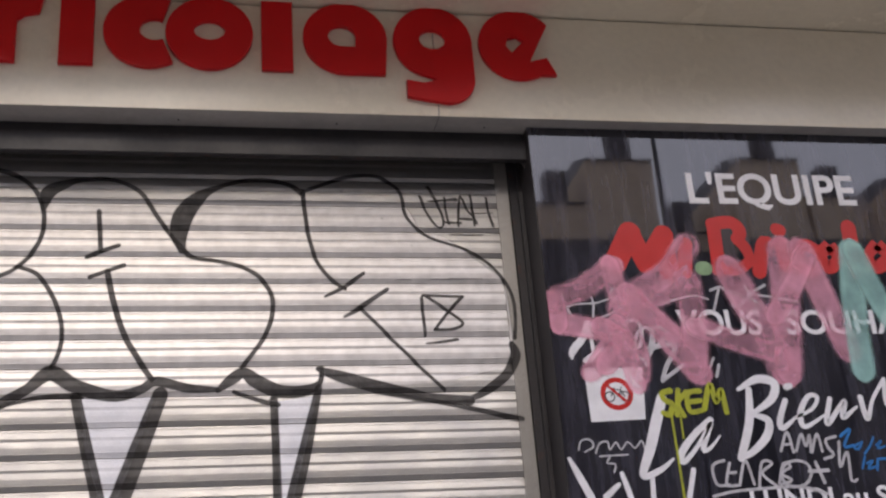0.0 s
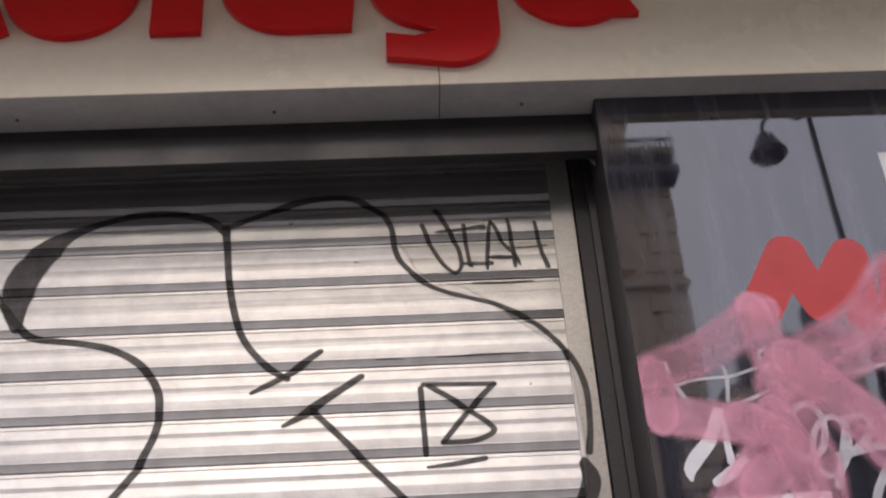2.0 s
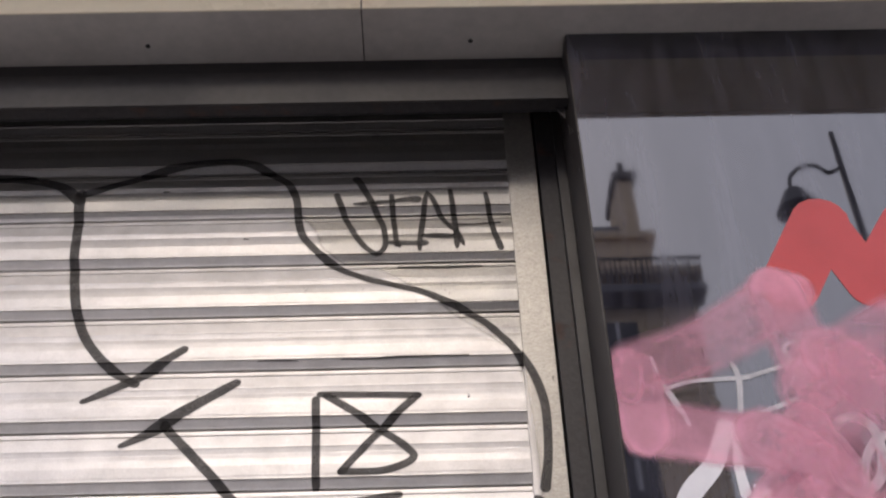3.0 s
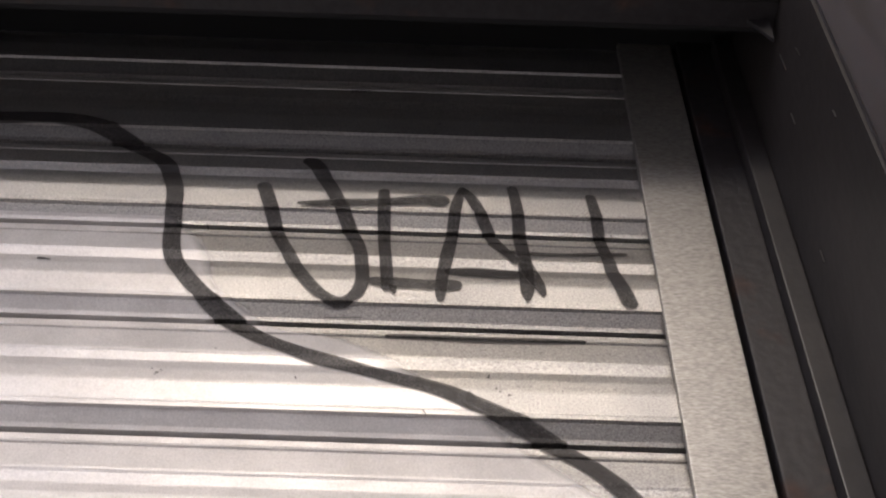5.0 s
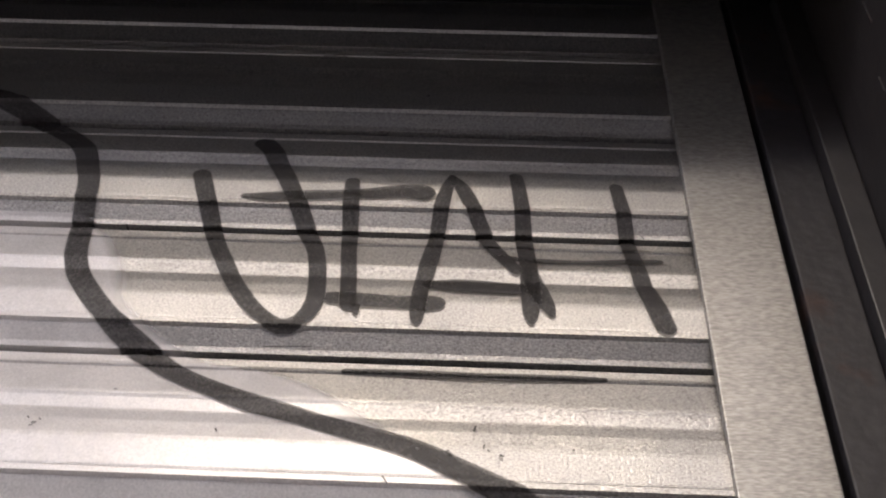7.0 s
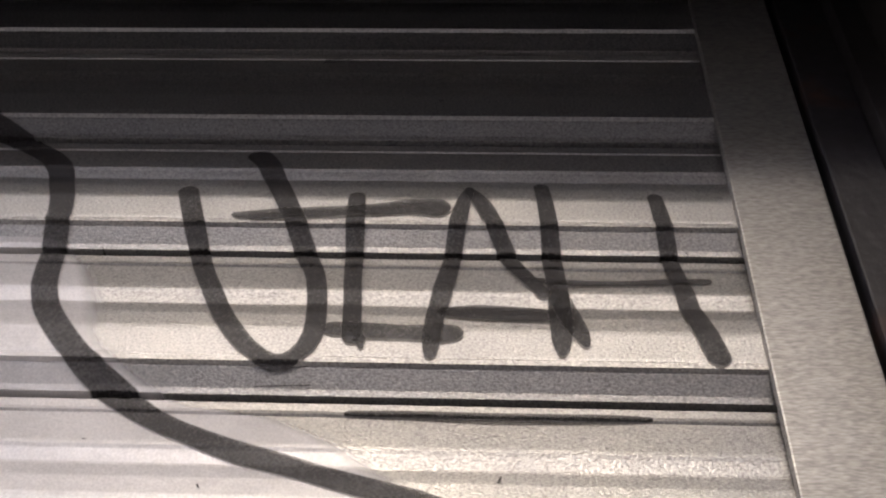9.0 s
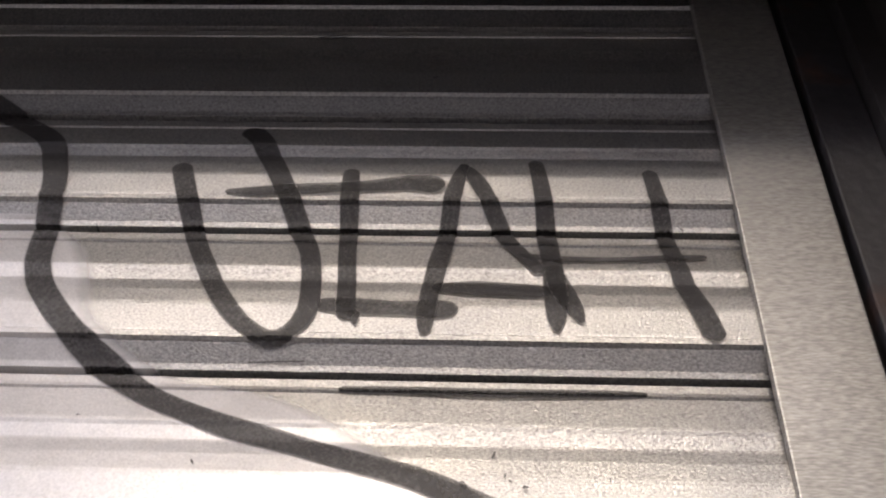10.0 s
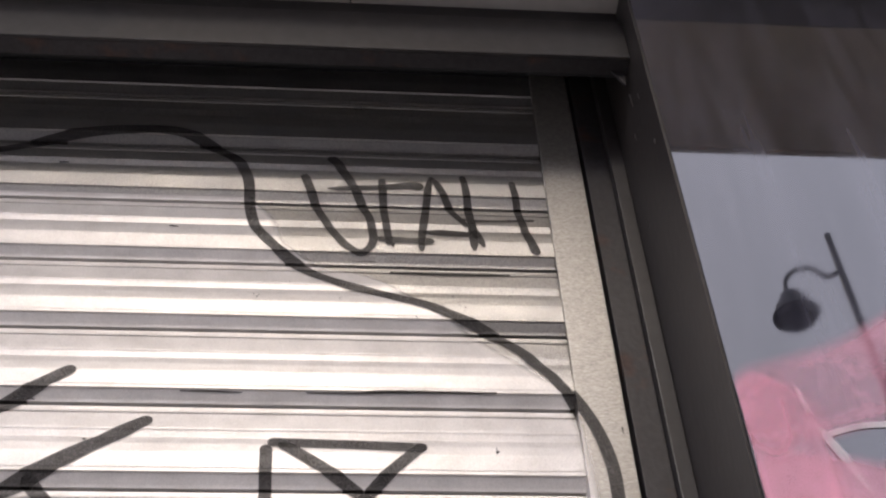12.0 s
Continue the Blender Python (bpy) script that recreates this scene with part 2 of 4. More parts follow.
tagged(link("wall_over_opening", box(LEFT, RIGHT, -0.05, 0.29, 2.60, 3.4), DARK), "dark masonry hidden behind the sign", "wall", kind="structure")


# ---- roller shutter ----
# heights of the joints between slats, from the top one down
JOINTS = [2.637 - 0.1 * i for i in range(34)]
# front of one slat: fraction of the pitch downward from its joint, and depth
SLAT = [(0.0, 0.013), (0.008, 0.012), (0.011, 0.0006), (0.06, 0.0), (0.085, -0.0007), (0.093, 0.0004), (0.106, -0.0011), (0.30, -0.0049), (0.318, -0.0051),
        (0.34, -0.0047), (0.41, -0.0042), (0.424, -0.0044), (0.50, -0.0062), (0.60, -0.0078), (0.625, -0.0080), (0.78, -0.0079), (0.795, -0.0077), (0.806, -0.0085),
        (0.838, -0.0086), (0.846, -0.0062), (0.858, -0.0060), (0.95, -0.0022), (0.982, -0.0014), (0.986, 0.012), (1.0, 0.013)]


def shutter_y(z):
    for top, low in zip(JOINTS, JOINTS[1:]):
        if low <= z <= top:
            s = (top - z) / (top - low)
            for (a, ya), (b, yb) in zip(SLAT, SLAT[1:]):
                if s <= b:
                    return ya + (yb - ya) * (s - a) / (b - a)
    return 0.0


def conform(verts, faces, lift):
    """Lays a flat drawing on the shutter: cut where the slats fold, then pressed onto them."""
    bm = bmesh.new()
    cov = bm.verts.layers.float.new("cover")
    vs = []
    for x, z, c in verts:
        q = bm.verts.new((x, 0, z))
        q[cov] = c
        vs.append(q)
    for f in faces:
        try:
            bm.faces.new([vs[i] for i in f])
        except ValueError:
            pass
    bmesh.ops.triangulate(bm, faces=[f for f in bm.faces if len(f.verts) > 4])
    zs = [q[1] for q in verts]
    lo, hi = min(zs), max(zs)
    cuts = [top - (top - low) * s for top, low in zip(JOINTS, JOINTS[1:]) for s, y in SLAT[:-1]]
    for z in cuts:
        if lo < z < hi:
            bmesh.ops.bisect_plane(bm, geom=bm.verts[:] + bm.edges[:] + bm.faces[:], plane_co=(0, 0, z), plane_no=(0, 0, 1), dist=1e-6)
    if max(q[0] for q in verts) > 0:
        for x in (-0.0032, -0.0028):
            bmesh.ops.bisect_plane(bm, geom=bm.verts[:] + bm.edges[:] + bm.faces[:], plane_co=(x, 0, 0), plane_no=(1, 0, 0), dist=1e-6)
    for q in bm.verts:
        q.co.y = (RAIL_Y if q.co.x > -0.003 else shutter_y(q.co.z)) - lift
    return bm


RAIL_Y = -0.0125
shutter = thing("roller_shutter", "closed galvanised steel roller shutter covered in black graffiti", "roller shutter")
slat_prof = [(y, -s) for s, y in SLAT] + [(0.018, -1.0), (0.018, 0.0)]
first = part("slat", extrude_profile(slat_prof, LEFT, 0.03), GALV, shutter)
first.location, first.scale = (0, 0, JOINTS[0]), (1, 1, JOINTS[0] - JOINTS[1])
for top, low in zip(JOINTS[1:], JOINTS[2:]):
    ob = new("slat", first.data)
    ob.parent = shutter
    ob.location, ob.scale = (0, 0, top), (1, 1, top - low)
roll = bmesh.new()
bmesh.ops.create_cone(roll, cap_ends=True, segments=40, radius1=0.13, radius2=0.13, depth=-LEFT + 0.05)
bmesh.ops.rotate(roll, verts=roll.verts, matrix=Matrix.Rotation(radians(90), 3, "Y"))
bmesh.ops.translate(roll, verts=roll.verts, vec=(LEFT / 2, 0.145, 2.68))
part("curtain_roll", roll, GALV, shutter, smooth=True)


def shutter_stroke(name, pts):
    verts, faces = ribbon(pts, 0.006, 6)
    part(name, conform(verts, faces, 0.0012), INK, shutter, "black paint line")


def shutter_patch(name, pts, mat=PAINTWHITE, lift=0.0005, label="white painted field"):
    n = len(pts)
    bm = conform([(x, z, 1.0) for x, z in pts], [tuple(range(n))], lift)
    part(name, bm, mat, shutter, label)


def shutter_fill(edge):
    """The sprayed ground of the letters: from the far end to a border given as (x, z) from the top down."""
    verts, faces = [], []
    for x, z in smooth_line(edge, 0.01):
        verts += [(LEFT + 0.05, z, 1.0), (x - 0.012, z, 1.0), (x + 0.008, z, 0.0)]
    for i in range(len(verts) // 3 - 1):
        k = 3 * i
        faces += [(k, k + 1, k + 4, k + 3), (k + 1, k + 2, k + 5, k + 4)]
    part("graffiti_fill", conform(verts, faces, 0.0004), FILL, shutter, "silver-white fill paint")


# guide rail and door frame
rail = thing("guide_rail", "brushed galvanised steel guide rail beside the shutter", "guide rail")
part("rail_face", box(-0.002, 0.046, -0.0125, -0.0095, GROUND, 2.60, 0.001), RAIL, rail)
part("rail_lip", box(-0.002, 0.001, -0.0095, -0.0075, GROUND, 2.60), RAIL, rail)
part("rail_side", box(0.0432, 0.046, -0.0095, 0.05, GROUND, 2.60), RAIL, rail)
frame_ob = thing("door_frame", "dark rusty steel angle framing the shutter", "door frame")
part("angle_flange", box(0.0500, 0.0795, -0.016, 0.06, GROUND, 2.60, 0.001), RUSTMETAL, frame_ob)
part("angle_web", box(0.0798, 0.0962, -0.028, 0.06, GROUND, 2.59, 0.001), BLACKMETAL, frame_ob)
jamb = tagged(link("jamb", box(0.0988, 0.30, P_Y + 0.0045, 0.3, GROUND, 2.586, bm=box(0.0965, 0.0984, P_Y + 0.0042, 0.3, GROUND, 2.587)), JAMB), "dark grey metal jamb between shutter and panel", "jamb", kind="structure")
for y, z, h in ((-0.085, 2.372, 0.014), (-0.125, 2.40, 0.010), (-0.10, 2.42, 0.022), (-0.14, 2.30, 0.008), (-0.06, 2.25, 0.012)):
    part("scratch", box(0.0957, 0.0968, y, y + 0.0009, z, z + h), RUSTMETAL, jamb, "thin rusty scratch")
lintel = thing("lintel", "dark painted steel lintel box over the shutter", "lintel")
part("lintel_face", box(LEFT, 0.096, -0.131, -0.126, 2.474, 2.548, 0.0012), LINTEL, lintel)
# shadow gap below the soffit: set back, with its shade also put into a dark colour
part("lintel_recess", box(LEFT, 0.096, -0.119, -0.114, 2.5485, 2.5865), BLACKMETAL, lintel, "set-back strip under the sign, coloured dark as a shadow gap")
part("lintel_ledge", box(LEFT, 0.096, -0.1255, -0.1195, 2.545, 2.548), LINTEL, lintel)
part("lintel_underside", box(LEFT, 0.096, -0.1258, -0.104, 2.474, 2.478), RUSTMETAL, lintel)
gus = bmesh.new()
gv = [gus.verts.new(q) for q in ((0.072, -0.111, 2.479), (0.092, -0.111, 2.479), (0.090, -0.111, 2.445), (0.072, -0.108, 2.479), (0.092, -0.108, 2.479), (0.090, -0.108, 2.445))]
for q in ((0, 1, 2), (5, 4, 3), (0, 3, 4, 1), (1, 4, 5, 2), (2, 5, 3, 0)):
    gus.faces.new([gv[i] for i in q])
part("corner_gusset", gus, RUSTMETAL, lintel, "small worn corner plate")
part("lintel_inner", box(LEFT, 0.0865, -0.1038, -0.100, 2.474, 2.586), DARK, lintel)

# glossy black panel
panel = thing("advertising_panel", "glossy black shop panel with vinyl lettering and tags", "panel")
part("sheet", box(EDGE_X + 0.0005, RIGHT, P_Y, P_Y + 0.0035, GROUND + 0.1, 2.5865), GLOSS, panel)


def panel_stroke(name, mat, pts, layer, soft=False):
    verts, faces = ribbon([(x, z, w * (1.25 if soft else 1.0)) for x, z, w in pts], 0.008, 8 if soft else 2, pts[0][:2] != pts[-1][:2])
    bm = bmesh.new()
    cov = bm.verts.layers.float.new("cover")
    y = P_Y - 0.0006 * layer - len(panel.children) * 2e-6
    vs = []
    for x, z, c in verts:
        q = bm.verts.new((max(x, EDGE_X + 0.001), y, z))
        q[cov] = c
        vs.append(q)
    for f in faces:
        bm.faces.new([vs[i] for i in f])
    part(name, bm, mat, panel)


def lettering(text, x, z, height, width, mat, layer):
    """Flat vinyl letters in the built-in font, each an object of its own."""
    cu = bpy.data.curves.new("text", "FONT")
    cu.body, cu.size, cu.offset = text, 1.0, 0.022
    ob = new("text", cu)
    me = bpy.data.meshes.new_from_object(ob.evaluated_get(bpy.context.evaluated_depsgraph_get()))
    bpy.data.objects.remove(ob)
    bm = bmesh.new()
    bm.from_mesh(me)
    xs = [v.co.x for v in bm.verts]
    lo, hi = min(xs), max(xs)
    for v in bm.verts:
        v.co = ((v.co.x - lo) / (hi - lo) * width + x, P_Y - 0.0006 * layer, v.co.y / 0.73 * height + z)
    left = set(bm.faces)
    while left:
        todo, isle = [next(iter(left))], set()
        while todo:
            f = todo.pop()
            if f in isle:
                continue
            isle.add(f)
            todo += [g for e in f.edges for g in e.link_faces if g not in isle]
        left -= isle
        one = bmesh.new()
        seen = {v: one.verts.new(v.co) for v in {v for f in isle for v in f.verts}}
        for f in isle:
            one.faces.new([seen[v] for v in f.verts])
        part("letter", one, mat, panel)
    bm.free()


lettering("L'EQUIPE", 0.682, 2.290, 0.126, 0.672, WHITE, 1)
lettering("VOUS", 0.559, 1.777, 0.095, 0.315, WHITE, 1.2)
lettering("SOUHAITE", 0.963, 1.778, 0.091, 0.628, WHITE, 1.2)
lettering("LUNDI au S", 0.718, 1.160, 0.072, 0.505, WHITE, 1)

# ---- sign fascia ----
fascia = thing("shop_sign", "cream lacquered shop sign box with raised red shapes", "shop sign")
SEAM = -0.241
for x0, x1 in ((LEFT - 1.2, SEAM - 0.001), (SEAM + 0.001, RIGHT)):
    part("fascia_panel", box(x0, x1, FASCIA_Y, FASCIA_Y + 0.003, SOFFIT_Z, 3.024, 0.001), CREAM, fascia)
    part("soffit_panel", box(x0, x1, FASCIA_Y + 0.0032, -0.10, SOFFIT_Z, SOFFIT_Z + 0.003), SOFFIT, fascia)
canopy = thing("canopy", "cream boxed canopy projecting over the shop sign", "canopy")
part("underside", box(LEFT - 1.2, RIGHT, -0.79, -0.10, 3.030, 3.034), CREAM, canopy)
part("front_board", box(LEFT - 1.2, RIGHT, -0.802, -0.7902, 3.026, 3.24, 0.004), CREAM, canopy)
part("top", box(LEFT - 1.2, RIGHT, -0.79, -0.10, 3.236, 3.24), CREAM, canopy)
for x in (-1.15, -0.60, -0.061, 0.48, 1.02):
    bm = bmesh.new()
    bmesh.ops.create_cone(bm, cap_ends=True, segments=16, radius1=0.0042, radius2=0.003, depth=0.0025)
    bmesh.ops.translate(bm, verts=bm.verts, vec=(x, -0.160, SOFFIT_Z - 0.0015))
    part("screw", bm, BLACKMETAL, fascia)


def sign_shape(outline, holes=()):
    """A raised red shape: a flat outline of (x, z) with round holes, drawn out from the sign."""
    cu = bpy.data.curves.new("shape", "CURVE")
    cu.dimensions, cu.fill_mode, cu.extrude, cu.bevel_depth, cu.bevel_resolution = "2D", "BOTH", 0.0095, 0.0012, 1
    for pts in (outline, *holes):
        sp = cu.splines.new("POLY")
        sp.points.add(len(pts) - 1)
        for q, (x, z) in zip(sp.points, pts):
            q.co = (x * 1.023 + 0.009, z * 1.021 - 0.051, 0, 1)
        sp.use_cyclic_u = True
    ob = new("shape", cu)
    me = bpy.data.meshes.new_from_object(ob.evaluated_get(bpy.context.evaluated_depsgraph_get()))
    bpy.data.objects.remove(ob)
    me.transform(Matrix.Translation((0, FASCIA_Y - 0.0119, 0)) @ Matrix.Rotation(radians(90), 4, "X"))
    me.materials.clear()
    me.materials.append(REDACRYL)
    ob = new("raised_shape", me)
    ob.parent = fascia


def arc(cx, cz, rx, rz, a0, a1, n=40):
    return [(cx + rx * math.cos(radians(a0 + (a1 - a0) * i / n)), cz + rz * math.sin(radians(a0 + (a1 - a0) * i / n))) for i in range(n + 1)]


def ring(cx, cz, rx, rz, hx, hz):
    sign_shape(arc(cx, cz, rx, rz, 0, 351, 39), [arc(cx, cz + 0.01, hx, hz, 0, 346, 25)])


CZ, RZ, BASE, TOP = 2.878, 0.143, 2.739, 3.022
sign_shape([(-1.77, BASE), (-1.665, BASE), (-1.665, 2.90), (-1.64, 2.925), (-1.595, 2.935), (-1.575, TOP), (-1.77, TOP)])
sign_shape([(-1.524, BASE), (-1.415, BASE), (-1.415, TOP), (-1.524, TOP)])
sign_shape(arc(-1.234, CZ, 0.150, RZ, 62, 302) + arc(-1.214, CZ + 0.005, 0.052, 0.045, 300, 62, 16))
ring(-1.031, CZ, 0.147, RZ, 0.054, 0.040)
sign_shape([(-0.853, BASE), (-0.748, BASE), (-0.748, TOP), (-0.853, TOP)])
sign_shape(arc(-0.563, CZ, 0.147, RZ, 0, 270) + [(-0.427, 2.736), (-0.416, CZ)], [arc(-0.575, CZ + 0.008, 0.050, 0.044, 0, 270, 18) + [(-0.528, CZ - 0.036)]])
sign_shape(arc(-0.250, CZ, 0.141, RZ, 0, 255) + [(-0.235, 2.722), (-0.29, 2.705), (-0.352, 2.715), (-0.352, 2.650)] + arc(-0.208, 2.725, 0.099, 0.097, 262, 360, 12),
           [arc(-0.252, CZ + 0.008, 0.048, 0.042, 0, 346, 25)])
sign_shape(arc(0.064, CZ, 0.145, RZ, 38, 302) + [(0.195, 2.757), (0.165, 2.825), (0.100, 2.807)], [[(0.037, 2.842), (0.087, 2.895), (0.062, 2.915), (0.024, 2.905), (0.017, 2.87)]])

# ---- prohibition sticker on the panel ----
sticker = thing("sticker", "square white no-cycling sticker stuck on the panel", "sticker")


def flat(name, verts, faces, mat, layer, parent):
    bm = bmesh.new()
    vs = [bm.verts.new((x, P_Y - 0.0006 * layer, z)) for x, z in verts]
    for f in faces:
        bm.faces.new([vs[i] for i in f])
    return part(name, bm, mat, parent)


def band(name, cx, cz, r0, r1, mat, layer, parent, n=40):
    v = [(cx + r * math.cos(2 * math.pi * i / n), cz + r * math.sin(2 * math.pi * i / n)) for i in range(n) for r in (r0, r1)]
    return flat(name, v, [(2 * i, 2 * i + 1, (2 * i + 3) % (2 * n), (2 * i + 2) % (2 * n)) for i in range(n)], mat, layer, parent)


def bar(name, x0, z0, x1, z1, w, mat, layer, parent):
    d = Vector((x1 - x0, z1 - z0)).normalized() * w / 2
    return flat(name, [(x0 - d.y, z0 + d.x), (x0 + d.y, z0 - d.x), (x1 + d.y, z1 - d.x), (x1 - d.y, z1 + d.x)], [(0, 1, 2, 3)], mat, layer, parent)


SX, SZ = 0.300, 1.569
flat("paper", [(0.199, 1.659), (0.408, 1.662), (0.393, 1.479), (0.202, 1.473)], [(0, 1, 2, 3)], WHITE, 0.8, sticker)
band("ring", SX + 0.004, SZ, 0.040, 0.0575, RED, 1.2, sticker)
bar("slash", SX - 0.030, SZ + 0.032, SX + 0.038, SZ - 0.030, 0.009, RED, 1.6, sticker)
for dx in (-0.026, 0.029):
    band("wheel", SX + 0.004 + dx, SZ - 0.010, 0.0145, 0.019, SOLIDINK, 1.4, sticker, 24)
for x0, z0, x1, z1 in ((-0.022, -0.010, -0.010, 0.014), (-0.010, 0.014, 0.016, 0.014), (0.016, 0.014, 0.027, -0.010), (-0.010, 0.014, 0.004, -0.010), (0.004, -0.010, 0.016, 0.014), (-0.014, 0.019, -0.004, 0.019), (0.014, 0.021, 0.022, 0.023)):
    bar("cycle_tube", SX + 0.004 + x0, SZ + z0, SX + 0.004 + x1, SZ + z1, 0.0042, SOLIDINK, 1.45, sticker)

# ---- paint on shutter and panel ----
shutter_stroke("graffiti_outline", [(-1.828, 2.484, 0.0180), (-1.753, 2.456, 0.0178), (-1.690, 2.436, 0.0184), (-1.631, 2.383, 0.0180), (-1.600, 2.308, 0.0179), (-1.597, 2.234, 0.0177), (-1.620, 2.161, 0.0176), (-1.675, 2.093, 0.0174), (-1.726, 2.062, 0.0171), (-1.796, 2.042, 0.0167)])
shutter_stroke("graffiti_outline", [(-1.675, 2.097, 0.0171), (-1.607, 2.068, 0.0174), (-1.552, 1.986, 0.0171), (-1.522, 1.897, 0.0170), (-1.519, 1.827, 0.0166), (-1.532, 1.768, 0.0168), (-1.548, 1.740, 0.0166)])
shutter_stroke("graffiti_outline", [(-1.600, 2.314, 0.0224), (-1.587, 2.372, 0.0543), (-1.538, 2.405, 0.0410), (-1.478, 2.426, 0.0213), (-1.378, 2.429, 0.0184), (-1.301, 2.397, 0.0187), (-1.257, 2.351, 0.0187), (-1.223, 2.291, 0.0183), (-1.184, 2.233, 0.0181), (-1.136, 2.168, 0.0204), (-1.098, 2.135, 0.0180), (-1.013, 2.120, 0.0183), (-0.935, 2.099, 0.0181), (-0.869, 2.055, 0.0184), (-0.832, 1.992, 0.0183), (-0.831, 1.919, 0.0180), (-0.856, 1.847, 0.0178), (-0.896, 1.785, 0.0177), (-0.933, 1.736, 0.0175)])
shutter_stroke("graffiti_outline", [(-1.136, 2.162, 0.0316), (-1.146, 2.226, 0.0680), (-1.126, 2.302, 0.0784), (-1.077, 2.363, 0.0517), (-1.017, 2.402, 0.0234), (-0.927, 2.432, 0.0193), (-0.825, 2.434, 0.0190), (-0.754, 2.415, 0.0216), (-0.715, 2.378, 0.0236)])
shutter_stroke("graffiti_outline", [(-0.715, 2.395, 0.0212), (-0.709, 2.318, 0.0174), (-0.698, 2.220, 0.0169), (-0.673, 2.123, 0.0166), (-0.631, 2.058, 0.0162), (-0.577, 2.017, 0.0160)])
shutter_stroke("graffiti_outline", [(-0.647, 1.987, 0.0110), (-0.580, 2.024, 0.0177), (-0.510, 2.074, 0.0147)])
shutter_stroke("graffiti_outline", [(-0.715, 2.391, 0.0176), (-0.653, 2.418, 0.0168), (-0.603, 2.438, 0.0161), (-0.556, 2.452, 0.0161), (-0.505, 2.459, 0.0161), (-0.448, 2.458, 0.0160), (-0.408, 2.440, 0.0157), (-0.372, 2.411, 0.0155), (-0.360, 2.385, 0.0150), (-0.354, 2.364, 0.0143), (-0.350, 2.325, 0.0143), (-0.340, 2.290, 0.0142), (-0.315, 2.256, 0.0139), (-0.292, 2.237, 0.0152), (-0.268, 2.219, 0.0132), (-0.237, 2.204, 0.0125), (-0.210, 2.195, 0.0125), (-0.176, 2.183, 0.0132), (-0.150, 2.174, 0.0132), (-0.123, 2.160, 0.0137), (-0.092, 2.144, 0.0133), (-0.070, 2.129, 0.0138), (-0.052, 2.112, 0.0140), (-0.027, 2.081, 0.0137), (-0.003, 2.043, 0.0141), (0.012, 2.010, 0.0146), (0.021, 1.975, 0.0150), (0.024, 1.940, 0.0146), (0.021, 1.877, 0.0141), (0.013, 1.827, 0.0170)])
shutter_stroke("graffiti_outline", [(0.001, 1.805, 0.0213), (0.010, 1.764, 0.0414), (-0.019, 1.705, 0.0381), (-0.066, 1.663, 0.0368), (-0.127, 1.626, 0.0284), (-0.153, 1.615, 0.0199)])
shutter_stroke("graffiti_outline", [(-0.582, 1.913, 0.0110), (-0.524, 1.948, 0.0206), (-0.428, 2.015, 0.0161)])
shutter_stroke("graffiti_outline", [(-0.524, 1.943, 0.0158), (-0.438, 1.846, 0.0153), (-0.355, 1.754, 0.0147), (-0.275, 1.668, 0.0143), (-0.251, 1.645, 0.0144)])
shutter_stroke("graffiti_outline", [(-1.416, 2.305, 0.0189), (-1.405, 2.154, 0.0184)])
shutter_stroke("graffiti_outline", [(-1.450, 2.135, 0.0165), (-1.348, 2.175, 0.0180)])
shutter_stroke("graffiti_outline", [(-1.437, 2.058, 0.0165), (-1.328, 2.103, 0.0178)])
shutter_stroke("graffiti_outline", [(-1.380, 2.078, 0.0237), (-1.361, 1.985, 0.0230), (-1.323, 1.862, 0.0224), (-1.276, 1.773, 0.0222), (-1.226, 1.694, 0.0221)])
shutter_stroke("graffiti_outline", [(-1.763, 1.589, 0.0400), (-1.697, 1.622, 0.0400), (-1.614, 1.670, 0.0392), (-1.547, 1.723, 0.0579), (-1.466, 1.676, 0.0536), (-1.345, 1.642, 0.0416), (-1.258, 1.663, 0.0337), (-1.212, 1.689, 0.0382), (-1.111, 1.664, 0.0339), (-1.014, 1.658, 0.0171)])
shutter_stroke("graffiti_outline", [(-1.014, 1.654, 0.0172), (-0.971, 1.689, 0.0431), (-0.929, 1.716, 0.0428), (-0.886, 1.683, 0.0564), (-0.811, 1.649, 0.0479), (-0.725, 1.650, 0.0395), (-0.676, 1.677, 0.0220), (-0.669, 1.730, 0.0179)])
shutter_stroke("graffiti_outline", [(-0.678, 1.725, 0.0220), (-0.598, 1.694, 0.0485), (-0.462, 1.653, 0.0491), (-0.306, 1.618, 0.0404), (-0.167, 1.604, 0.0410)])
shutter_stroke("graffiti_outline", [(-1.730, 1.601, 0.0119), (-1.595, 1.639, 0.0161), (-1.448, 1.643, 0.0207)])
shutter_stroke("graffiti_outline", [(-0.962, 1.649, 0.0129), (-0.866, 1.615, 0.0194), (-0.819, 1.602, 0.0216)])
shutter_stroke("graffiti_outline", [(-0.444, 1.639, 0.0134), (-0.228, 1.591, 0.0197), (0.010, 1.534, 0.0205)])
shutter_stroke("graffiti_outline", [(-1.465, 1.640, 0.0371), (-1.423, 1.462, 0.0440), (-1.387, 1.316, 0.0474), (-1.350, 1.123, 0.0493)])
shutter_stroke("graffiti_outline", [(-1.199, 1.643, 0.0553), (-1.257, 1.476, 0.0651), (-1.314, 1.313, 0.0700), (-1.384, 1.124, 0.0718)])
shutter_stroke("graffiti_outline", [(-0.831, 1.622, 0.0301), (-0.827, 1.443, 0.0291), (-0.825, 1.296, 0.0320), (-0.826, 1.100, 0.0319)])
